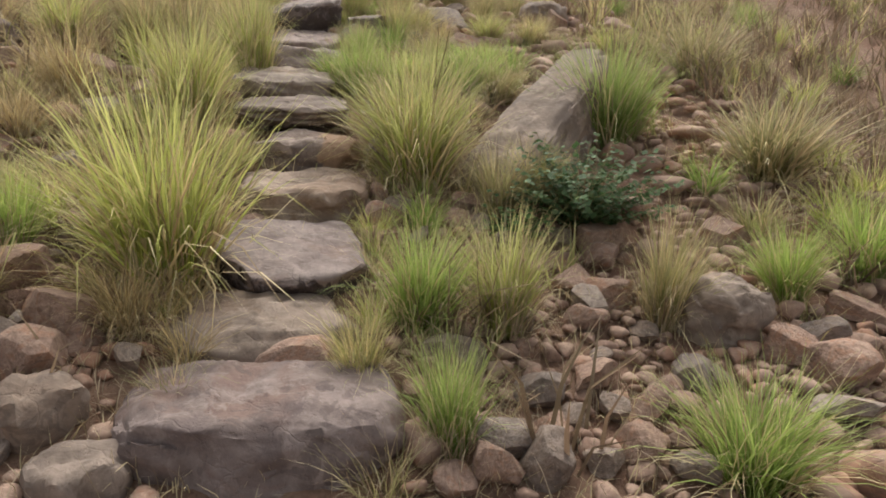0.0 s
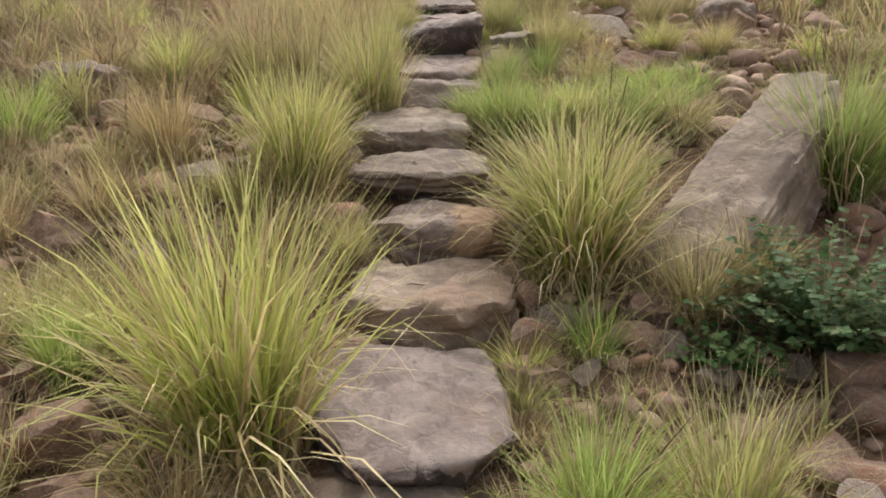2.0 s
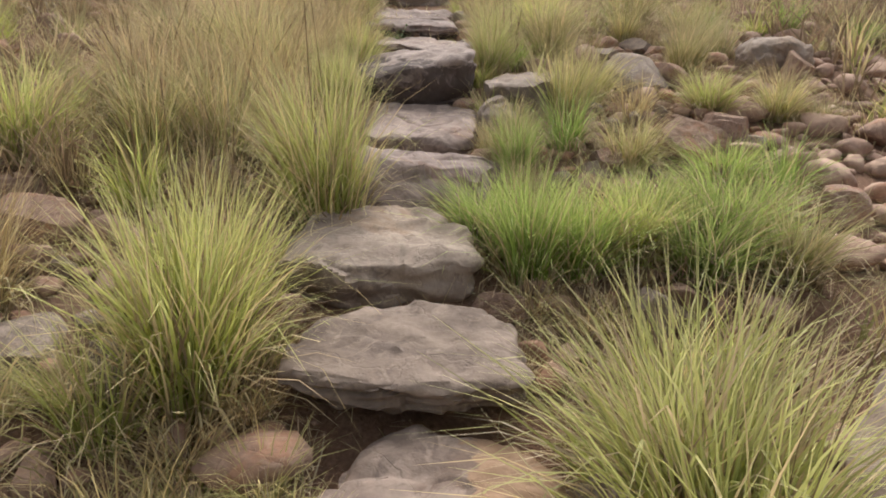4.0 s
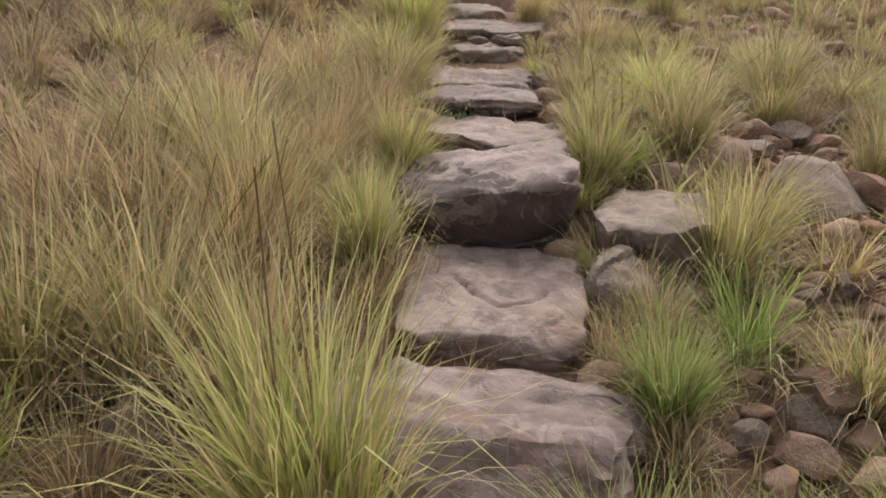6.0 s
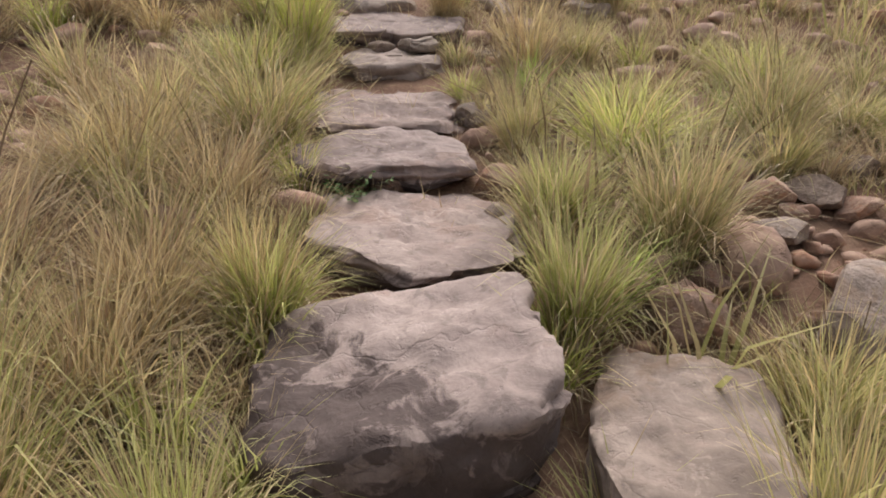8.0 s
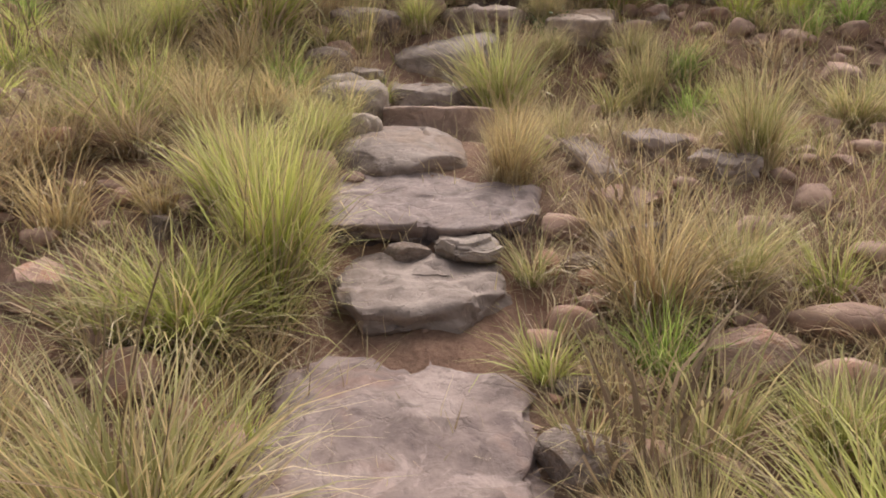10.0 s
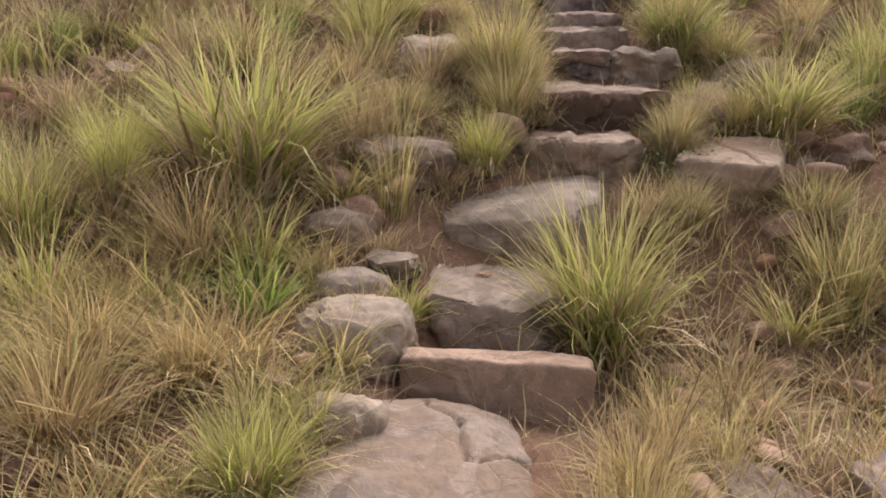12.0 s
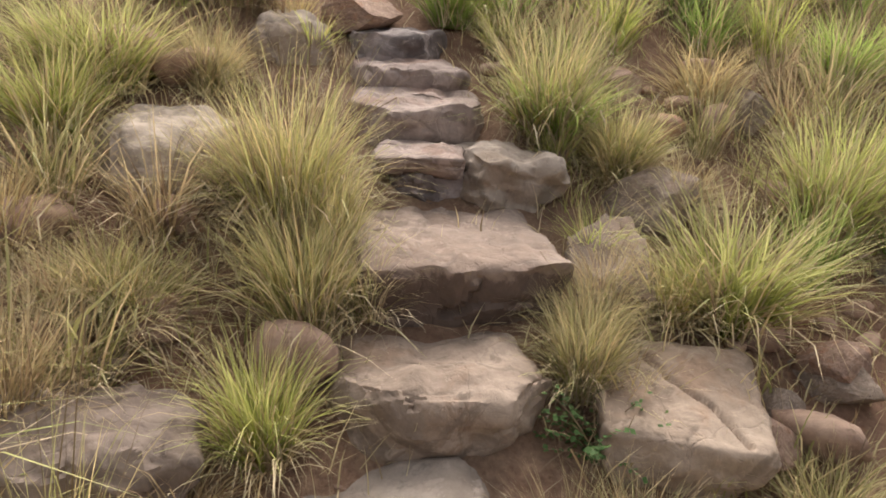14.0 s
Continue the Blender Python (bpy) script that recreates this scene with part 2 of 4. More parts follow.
def ground_height(x, y):
    """The hillside: it climbs along +y and levels off far above and below."""
    climb = TAN16 * np.clip(y, -25, 70) + np.interp(y, RISE_Y, RISE_H) + np.clip(y - 20, 0, 50) * 0.12
    hollow = 0.17 * np.exp(-(((y - 11.76) / 0.55) ** 2)) * np.clip((x + 0.4) / 0.3, 0, 1) * np.clip((2.4 - x) / 1.0, 0, 1)
    return climb - 0.03 * np.clip(x, -30, 30) - hollow


def bumps(x, y):
    return 0.035 * noise.noise((x * 1.3, y * 1.3, 4.0)) + 0.018 * noise.noise((x * 4.1, y * 4.1, 9.0)) + 0.007 * noise.noise((x * 13, y * 13, 2.0))


def ground(x, y):
    return float(ground_height(x, y)) + bumps(x, y)


def spread(inner_from, inner_to, step, outer_from, outer_to):
    """Coordinates, even within the inner stretch and ever wider apart outside it."""
    inside = list(np.arange(inner_from, inner_to + step / 2, step))
    out, s, v = [], step, inner_to
    while v < outer_to:
        s *= 1.25
        v += s
        out.append(min(v, outer_to))
    low, s, v = [], step, inner_from
    while v > outer_from:
        s *= 1.25
        v -= s
        low.append(max(v, outer_from))
    return np.array(low[::-1] + inside + out)


# ---------------------------------------------------------------- ground
def build_ground():
    xs, ys = spread(-3.2, 3.8, 0.065, -400, 400), spread(0.5, 16.5, 0.065, -400, 400)
    gx, gy = np.meshgrid(xs, ys)
    gz = ground_height(gx, gy)
    near = (np.abs(gx) < 30) & (gy > -20) & (gy < 50)
    flat = [bumps(a, b) if k else 0.0 for a, b, k in zip(gx.ravel(), gy.ravel(), near.ravel())]
    verts = np.stack([gx.ravel(), gy.ravel(), gz.ravel() + np.array(flat)], 1)
    nx, ny = len(xs), len(ys)
    i = (np.arange(ny - 1)[:, None] * nx + np.arange(nx - 1)[None]).ravel()
    part_ob = part("ground", quads("ground", verts, np.stack([i, i + 1, i + nx + 1, i + nx], 1)), SOIL)
    tagged(part_ob, "dry brown hillside soil with litter and small stones", "ground", kind="structure")


build_ground()


# ---------------------------------------------------------------- stones
def broken(p, o, scale, depth):
    """How far a spot of a stone stands out: flat tilted facets with sharp breaks between them."""
    q = p * scale + o
    q += Vector((noise.noise(q * 1.7), noise.noise(q * 1.7 + o), noise.noise(q * 1.7 - o))) * 0.25
    middle = noise.voronoi(q)[1][0]
    tilt = noise.cell_vector(middle * 7.3)
    return depth * (0.8 * (q - middle).dot(tilt) + 0.5 * tilt.z)


def block_mesh(name, w, d, h, rise=0.0, power=5.0, rough=0.06, seed=0, taper=0.08, overhang=0.0, lean=0.0, fine=32, bow=0.0, chips=12, crack=(), wear=1.0):
    """A worn stone block: front at y = 0, top front edge at z = 0, the body below; the top rises by rise towards the back."""
    rng = random.Random(seed)
    bm = bmesh.new()
    bmesh.ops.create_cube(bm, size=2.0)
    bmesh.ops.subdivide_edges(bm, edges=bm.edges[:], cuts=fine, use_grid_fill=True)
    o = Vector([rng.uniform(-50, 50) for _ in range(3)])
    cuts = []
    for _ in range(chips):
        a = rng.uniform(0, 2 * math.pi)
        cuts.append((Vector((math.cos(a), math.sin(a), rng.uniform(-0.35, 0.25))).normalized(), rng.uniform(0.96, 1.2)))
    for v in bm.verts:
        c = v.co.copy()
        r = (abs(c.x) ** power + abs(c.y) ** power + abs(c.z) ** power) ** (1 / power)
        c /= max(r, 1e-6)
        for nrm, dist in cuts:
            over = c.dot(nrm) - dist
            if over > 0:
                c -= nrm * over * 0.95
        wide = noise.noise(c * 0.9 + o) * 2.2 * rough
        mid = noise.noise(c * 2.6 + o) * 1.2 * rough
        c.x *= 1 + wide + mid
        c.y *= 1 + noise.noise(c * 1.1 - o) * 2.0 * rough + mid
        c.z += noise.noise(c * 1.6 + o * 0.5) * 1.6 * rough + noise.noise(c * 4.5 + o) * 0.8 * rough
        k = 1 - taper * (1 - c.z) * 0.5
        x, y, z = c.x * w / 2 * k, c.y * d / 2, (c.z - 1) * h / 2
        y = (y + d / 2) + (-overhang * (c.z - 1) * 0.5 * h if y < 0 else 0) - bow * (1 - (2 * x / w) ** 2) * (0.5 - y / d)
        z += rise * (y / d) * (0.5 + 0.5 * c.z) + lean * x
        v.co = (x, y, z)
        if c.z > 0:
            for (ax, ay), (bx, by) in zip(crack, crack[1:]):
                a, b = Vector((ax * w / 2, ay * d)), Vector((bx * w / 2, by * d))
                q = Vector((x + 0.016 * noise.noise((x * 11, y * 11, 1.0)), y + 0.024 * noise.noise((x * 11, y * 11, 7.0))))
                k = min(max((q - a).dot(b - a) / (b - a).length_squared, 0), 1)
                gap = (q - a - (b - a) * k).length
                v.co.z -= 0.022 * max(0, 1 - gap / 0.012)
        out = Vector((abs(c.x) ** (power - 1) * (1 if c.x > 0 else -1), abs(c.y) ** (power - 1) * (1 if c.y > 0 else -1), abs(c.z) ** (power - 1) * (1 if c.z > 0 else -1)))
        out.normalize()
        v.co += out * (broken(v.co, o, 4.2, 0.026) + broken(v.co, -o, 11.0, 0.010)) * wear * (0.6 if out.z > 0.7 else 1.0)
        crease = 0.5 - abs(noise.noise(v.co * 7 + o))
        v.co += Vector((noise.noise(v.co * 9 + o), noise.noise(v.co * 9 - o), noise.noise(v.co * 10 + o))) * 0.014 * wear
        v.co.y += 0.012 * crease * wear * (1 if c.y < 0 else -1)
        v.co.z += 0.006 * crease * wear
    for f in bm.faces:
        f.smooth = True
    bm.normal_update()
    for e in bm.edges:
        e.smooth = e.calc_face_angle(0) < (1.3 if crack else 0.62)
    return bm


solid_spots = []


def step(x, y, z, w, d, h, rise, material, label, turn=0.0, **shape):
    """One stone of the stair: x of its middle, y of its front, z of its top front edge."""
    ob = part("step_stone", block_mesh("step_stone", w, d, h, rise, **shape), material)
    ob.matrix_world = pose(x, y, z, 0, 0, turn)
    solid_spots.append((x, y + d / 2, w / 2 + 0.03, d / 2))
    return tagged(ob, label, "step stone", "stones of the stair")


GREY = "flat weathered grey step stone with a broken front edge"
step(-0.16, 2.02, 0.71, 0.93, 0.62, 0.42, 0.03, STONE_GREY, "broad pale grey boulder, the lowest stone of the stair", 4, power=4, rough=0.05, seed=1, taper=0.1, fine=34, overhang=0.15)
step(-0.18, 2.60, 0.78, 0.74, 0.58, 0.36, 0.05, STONE_TAN, "rough rounded brownish boulder set as a step", 6, power=4.2, rough=0.08, seed=2, overhang=0.15)
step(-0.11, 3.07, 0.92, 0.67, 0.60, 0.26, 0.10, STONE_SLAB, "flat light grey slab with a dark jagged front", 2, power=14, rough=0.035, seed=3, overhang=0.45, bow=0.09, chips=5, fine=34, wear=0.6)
step(-0.07, 3.68, 1.14, 0.66, 0.50, 0.34, 0.06, STONE_SAND, "tan boulder with a sloping broken face", -3, power=7, rough=0.08, seed=4, taper=-0.1, overhang=0.2)
step(-0.04, 4.18, 1.32, 0.60, 0.44, 0.34, 0.05, STONE_RUST, "rounded boulder with an orange-brown broken end", -6, power=6, rough=0.08, seed=5, overhang=0.2)
step(-0.12, 4.60, 1.50, 0.66, 0.50, 0.11, 0.05, STONE_TAN, "thin tan slab that overhangs a hollow", 1, power=12, rough=0.07, seed=6, overhang=0.4)
# filler stone; its dark tone stands in for the shade of the hollow
step(-0.12, 4.78, 1.41, 0.62, 0.40, 0.30, 0.0, STONE_DARK, "added stone in the hollow under a slab, dark for its shade", 0, power=4, rough=0.08, seed=26)
step(-0.22, 5.22, 1.65, 0.68, 0.56, 0.32, 0.09, STONE_PALE, "grey step stone with a rough slanting face", 4, power=9, rough=0.08, seed=7, overhang=0.3)
step(-0.07, 5.95, 1.87, 0.82, 0.42, 0.32, 0.01, STONE_GREY, "grey boulder with a ridged sloping face", 7, power=9, rough=0.09, seed=8, lean=-0.08, overhang=-0.7, fine=26)
step(-0.07, 6.42, 1.94, 0.57, 0.62, 0.22, 0.12, STONE_GREY, "grey slab crossed by a curved crack", -3, power=11, rough=0.045, seed=9, chips=7, fine=54, crack=((-0.5, 0.55), (-0.22, 0.42), (0.12, 0.28), (0.3, 0.30), (0.55, 0.44)), overhang=0.35, wear=0.6)
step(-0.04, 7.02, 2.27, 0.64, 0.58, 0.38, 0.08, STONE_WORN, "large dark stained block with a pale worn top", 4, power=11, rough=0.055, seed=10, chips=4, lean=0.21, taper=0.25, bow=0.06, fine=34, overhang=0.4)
# the dark lower band of the next two slabs paints in hollow shade
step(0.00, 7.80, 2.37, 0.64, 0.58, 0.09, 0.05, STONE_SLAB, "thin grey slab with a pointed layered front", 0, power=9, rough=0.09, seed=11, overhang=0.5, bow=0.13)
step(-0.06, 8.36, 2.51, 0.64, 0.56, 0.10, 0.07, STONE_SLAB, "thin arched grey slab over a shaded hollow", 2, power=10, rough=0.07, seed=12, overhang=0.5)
step(-0.07, 8.93, 2.58, 0.66, 0.64, 0.12, 0.11, STONE_GREY, "thin grey slab with an uneven back edge", -3, power=10, rough=0.10, seed=13)
step(-0.01, 9.66, 2.80, 0.56, 0.46, 0.24, 0.05, STONE_PALE, "pale lumpy step stone with a hollow middle", 1, power=7, rough=0.09, seed=14, overhang=0.3)
step(0.02, 10.11, 2.95, 0.78, 0.56, 0.16, 0.11, STONE_SLAB, "wide grey slab, its ragged underside painted dark with stain and shade", 0, power=14, rough=0.04, seed=15, chips=5, overhang=0.4, fine=34)
# filler whose dark colour imitates the shade beneath the slab edge
step(0.02, 10.18, 2.86, 0.70, 0.40, 0.25, 0.0, STONE_DARK, "added stone under the wide slab, dark to stand in for shade", 0, power=5, rough=0.07, seed=27)
step(-0.08, 10.58, 3.14, 0.60, 0.74, 0.20, 0.10, STONE_PALE, "rounded pale grey boulder with thin cracks", 5, power=3.2, rough=0.035, seed=16, fine=54, crack=((0.05, 0.9), (0.4, 0.72), (0.45, 0.5), (0.95, 0.55)), overhang=0.1, wear=0.55)
step(0.07, 11.34, 3.30, 0.56, 0.12, 0.34, 0.0, STONE_RED, "flat reddish slab set on edge as a riser", -1, power=14, rough=0.012, seed=17, taper=0, chips=2, wear=0.3)
step(0.05, 11.42, 3.19, 0.50, 0.36, 0.12, 0.0, STONE_TAN, "flat tread stone behind a reddish riser", 0, power=6, rough=0.05, seed=28)
step(0.08, 11.70, 3.37, 0.50, 0.50, 0.30, 0.04, STONE_PALE, "squared brownish block with worn edges", 2, power=14, rough=0.04, seed=18, overhang=0.15)
step(0.11, 12.18, 3.60, 0.68, 0.52, 0.34, 0.13, STONE_WHITE, "light grey boulder with a slanting top", -8, power=5, rough=0.05, seed=19, wear=0.6, lean=0.12, overhang=0.12)
step(0.40, 12.60, 3.88, 0.54, 0.42, 0.32, 0.02, STONE_SAND, "earthy brown boulder set as a step", 0, power=6, rough=0.07, seed=20, overhang=0.2)
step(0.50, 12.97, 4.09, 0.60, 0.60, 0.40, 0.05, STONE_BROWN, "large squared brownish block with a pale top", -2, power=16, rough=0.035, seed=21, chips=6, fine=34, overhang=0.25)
step(0.49, 13.78, 4.45, 0.52, 0.40, 0.34, 0.06, STONE_GREY, "grey squared step stone near the top", 0, power=14, rough=0.05, seed=22, overhang=0.2)
step(0.48, 14.12, 4.58, 0.46, 0.34, 0.30, 0.03, STONE_GREY, "narrow grey step stone high on the stair", 0, power=10, rough=0.06, seed=23)
step(0.46, 14.36, 4.72, 0.44, 0.5, 0.34, 0.03, STONE_DARK, "dark grey step stone high on the stair", 0, power=14, rough=0.05, seed=24, overhang=0.2)
step(0.30, 14.95, 4.98, 0.55, 0.5, 0.40, 0.06, STONE_PALE, "pale lumpy stone far up the stair", 10, power=3.5, rough=0.1, seed=25)

step(0.44, 13.50, 4.31, 0.30, 0.30, 0.06, 0.03, STONE_GREY, "thin grey slab split along its layers", 3, power=12, rough=0.05, seed=29, chips=5, overhang=0.4)
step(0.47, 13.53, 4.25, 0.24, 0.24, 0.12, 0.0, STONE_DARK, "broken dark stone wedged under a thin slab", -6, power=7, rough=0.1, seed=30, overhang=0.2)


def loose(name, x, y, z, w, d, h, material, label, turn=0.0, tip=0.0, roll=0.0, group="", **shape):
    ob = part(name, block_mesh(name, w, d, h, **shape), material)
    ob.matrix_world = pose(x, y, z, tip, roll, turn)
    a = radians(turn)
    solid_spots.append((x - math.sin(a) * d / 2, y + math.cos(a) * d / 2, w / 2 + 0.04, d / 2 + 0.02))
    return tagged(ob, label, "rock", group)


loose("leaning_rock", 0.80, 3.90, 1.12, 0.48, 1.86, 0.46, STONE_TAN, "long brownish rock leaning up the slope", -42, 27, 0, power=4, rough=0.06, seed=40, fine=34)
loose("side_block", 0.43, 6.82, 2.17, 0.40, 0.64, 0.36, STONE_PALE, "pale flat-topped block wedged beside the stair", -20, 5, -3, power=12, rough=0.05, seed=41, chips=5, overhang=0.3)
loose("split_rock", 0.97, 12.50, 3.80, 0.42, 0.46, 0.30, STONE_SAND, "pale rock split by a straight crack", -18, 12, 0, power=10, rough=0.05, seed=42, fine=54, crack=((-0.6, 0.95), (-0.2, 0.6), (0.3, 0.3), (0.6, 0.05)), chips=6, wear=0.6)
loose("crumpled_rock", 0.77, 13.50, 4.32, 0.37, 0.34, 0.24, STONE_WHITE, "pale crumpled stone resting on the stair edge", 3, 0, 0, power=9, rough=0.12, seed=43)
loose("flat_rock", 0.14, 9.98, 2.90, 0.20, 0.17, 0.05, STONE_WHITE, "thin flat pale stone lying on a step", -4, 3, 0, power=6, rough=0.06, seed=44)


loose("leaning_rock", 0.78, 10.62, 3.06, 0.17, 0.46, 0.12, STONE_TAN, "narrow tan slab lying on stony soil", 14, 15, 8, power=9, rough=0.06, seed=45, chips=6)
loose("flat_rock", 1.10, 10.86, 3.17, 0.24, 0.22, 0.11, STONE_TAN, "angular brown flat rock on bare soil", 24, 8, -6, power=8, rough=0.08, seed=46, chips=7)
loose("flat_rock", 1.22, 10.62, 3.12, 0.26, 0.20, 0.10, STONE_PALE, "angular pale flat rock on bare soil", -30, 6, 5, power=8, rough=0.08, seed=47, chips=7)
loose("side_block", 0.345, 6.64, 2.03, 0.20, 0.26, 0.36, STONE_PALE, "pale slanting stone below a flat-topped block", -14, 14, 10, power=6, rough=0.06, seed=49, chips=6)
loose("leaning_rock", 0.97, 13.02, 4.00, 0.24, 0.42, 0.14, STONE_TAN, "tan slab leaning against a step block", -14, 22, -10, power=9, rough=0.06, seed=48, chips=6)


SIDE = "boulders beside the stair"
loose("boulder", -0.345, 11.34, 3.42, 0.34, 0.32, 0.27, STONE_WHITE, "whitish rounded boulder beside the stair", 6, 0, 0, SIDE, power=2.7, rough=0.05, seed=50)
loose("boulder", -0.45, 11.68, 3.45, 0.24, 0.18, 0.20, STONE_WHITE, "small whitish boulder beside the stair", -4, 0, 0, SIDE, power=3, rough=0.06, seed=51, fine=12)
loose("boulder", -0.31, 10.99, 3.275, 0.22, 0.18, 0.20, STONE_WHITE, "small whitish boulder beside a reddish riser", 3, 0, 0, SIDE, power=2.3, rough=0.06, seed=52, fine=12)
loose("boulder", -0.34, 13.44, 4.36, 0.44, 0.60, 0.42, STONE_WHITE, "large pale boulder half hidden by grass", 12, 8, 0, SIDE, power=3.6, rough=0.07, seed=53)
loose("boulder", -0.06, 14.32, 4.74, 0.36, 0.40, 0.36, STONE_WHITE, "pale pointed boulder high beside the stair", -8, 10, 0, SIDE, power=3.2, rough=0.09, seed=54)
loose("boulder", -0.54, 12.00, 3.60, 0.27, 0.26, 0.24, STONE_TAN, "rounded tan boulder among withered grass", 12, 0, 0, SIDE, power=2.7, rough=0.07, seed=61, fine=18)
loose("flat_rock", -0.31, 11.84, 3.475, 0.18, 0.13, 0.10, STONE_WHITE, "small pale stone with a dark pointed underside", 8, 6, 0, power=5, rough=0.06, seed=62, overhang=0.6, fine=16)
loose("boulder", -0.36, 12.46, 3.84, 0.42, 0.34, 0.30, STONE_TAN, "tan layered boulder broken along its layers", 8, 6, 4, SIDE, power=6, rough=0.1, seed=55)
loose("boulder", 1.74, 2.72, 0.88, 0.42, 0.36, 0.38, STONE_TAN, "rough reddish tan boulder among the cobbles", 10, 0, 0, SIDE, power=3.2, rough=0.1, seed=56)
loose("boulder", -2.48, 6.02, 2.06, 0.60, 0.45, 0.40, STONE_GREY, "low grey boulder in dry grass", -8, 0, 5, SIDE, power=3.4, rough=0.08, seed=57)
loose("boulder", 2.47, 7.86, 2.46, 0.48, 0.40, 0.40, STONE_PALE, "pale grey boulder out on the slope", 14, 0, 0, SIDE, power=3.4, rough=0.08, seed=58)
loose("boulder", -0.83, 2.26, 0.76, 0.26, 0.24, 0.26, STONE_TAN, "tan boulder beside the lowest step", 20, 0, 0, SIDE, power=4, rough=0.09, seed=59, fine=12)
loose("boulder", -0.72, 2.00, 0.62, 0.26, 0.24, 0.28, STONE_TAN, "tan squared boulder beside the lowest step", -12, 0, 0, SIDE, power=4.5, rough=0.07, seed=60, fine=12)


solid_spots.append((0.95, 13.45, 0.2, 0.25))


def rock_mesh(seed, cuts=9, fine=3, reach=(0.36, 0.66)):
    """A loose rock about one metre wide, its base at z = 0: a ball with flat sides knocked off."""
    rng = random.Random(seed)
    bm = bmesh.new()
    bmesh.ops.create_icosphere(bm, subdivisions=fine, radius=1.0)
    o = Vector([rng.uniform(-50, 50) for _ in range(3)])
    sides = [(Vector((rng.gauss(0, 1), rng.gauss(0, 1), rng.gauss(0, 0.6))).normalized(), rng.uniform(*reach)) for _ in range(cuts)]
    for v in bm.verts:
        c = v.co.copy()
        for nrm, dist in sides:
            over = c.dot(nrm) - dist
            if over > 0:
                c -= nrm * over
        c *= 1 + 0.06 * noise.noise(c * 2.0 + o) + 0.03 * noise.noise(c * 6.0 + o)
        v.co = c * 0.78
    low, high = min(v.co.z for v in bm.verts), max(v.co.z for v in bm.verts)
    for v in bm.verts:
        v.co.z = (v.co.z - low) / (high - low)
    bm.normal_update()
    for f in bm.faces:
        f.smooth = True
    for e in bm.edges:
        e.smooth = e.calc_face_angle(0) < 0.5
    data = bpy.data.meshes.new("rock")
    bm.to_mesh(data)
    bm.free()
    return data


ROCK_SHAPES = []
for k in range(24):
    data = rock_mesh(100 + k, 9 + k % 5, 4 if k < 12 else 3 if k < 18 else 2, (0.40, 0.68) if k % 2 == 0 else (0.50, 0.80))
    data.materials.append((STONE_RUBBLE, STONE_RUBBLE, STONE_TAN, STONE_RUBBLE, STONE_PALE)[k % 5])
    ROCK_SHAPES.append(data)
rock_dice = random.Random(7)
rock_spots = []


def rock(x, y, w, h, label=""):
    """A loose rock half sunk into the ground."""
    data = rock_dice.choice(ROCK_SHAPES[:12] if w > 0.16 else ROCK_SHAPES[12:18])
    ob = new("rock", data)
    sink = 0.35
    h = min(h, 0.68 * w)
    ob.matrix_world = pose(x, y, ground(x, y) - h * sink, rock_dice.uniform(-20, 20), rock_dice.uniform(-20, 20), rock_dice.uniform(0, 360)) @ Matrix.Diagonal(
        (w * rock_dice.uniform(0.9, 1.1), w * rock_dice.uniform(0.7, 0.95), h * (1 + sink) * 1.05, 1))
    rock_spots.append((x, y, w))
    tone = {"rubble_stone": "reddish brown", "tan_stone": "tan", "pale_stone": "pale"}[data.materials[0].name]
    size = "large" if w > 0.28 else "fist-sized" if w < 0.13 else "middle-sized"
    return tagged(ob, label or f"{size} {tone} rock half sunk in the soil", "rock", "loose rocks beside the stair")


rock(-0.05, 2.59, 0.22, 0.12)
rock(0.33, 3.92, 0.16, 0.11)
rock(0.30, 3.67, 0.17, 0.11)
rock(0.78, 2.39, 0.17, 0.15)
rock(1.08, 2.16, 0.15, 0.16)
rock(0.74, 2.05, 0.22, 0.15)
rock(1.40, 2.51, 0.17, 0.12)
rock(0.50, 2.06, 0.15, 0.11)
rock(-0.66, 2.61, 0.12, 0.10)
rock(-0.96, 2.40, 0.07, 0.08)
rock(-0.90, 2.70, 0.17, 0.17)
rock(2.08, 2.52, 0.24, 0.17)
rock(1.91, 2.28, 0.25, 0.09)
rock(2.42, 2.96, 0.22, 0.10)
rock(1.13, 2.87, 0.14, 0.13)
rock(1.38, 3.38, 0.19, 0.11)
rock(2.10, 3.62, 0.23, 0.13)
rock(-1.10, 2.88, 0.12, 0.12)
rock(2.45, 7.88, 0.27, 0.17)
rock(1.02, 2.50, 0.18, 0.10)
rock(2.19, 2.79, 0.19, 0.09)
rock(1.90, 2.65, 0.20, 0.14)
rock(-2.10, 5.82, 0.22, 0.11)
rock(-1.68, 4.33, 0.31, 0.12)
rock(1.16, 3.17, 0.20, 0.10)
rock(-0.35, 3.66, 0.20, 0.08)
rock(-0.58, 4.24, 0.10, 0.09)
rock(1.80, 5.98, 0.20, 0.17)
rock(-0.93, 6.18, 0.11, 0.09)
rock(-0.62, 5.70, 0.13, 0.06)
rock(1.29, 7.61, 0.35, 0.16)
rock(0.83, 6.03, 0.15, 0.11)
rock(0.57, 6.18, 0.11, 0.08)
rock(1.21, 6.32, 0.15, 0.07)
rock(1.27, 6.64, 0.15, 0.11)
rock(1.55, 6.74, 0.18, 0.11)
rock(1.05, 6.29, 0.09, 0.06)
rock(0.78, 6.27, 0.13, 0.08)
rock(0.69, 6.49, 0.10, 0.06)
rock(1.66, 6.62, 0.18, 0.07)
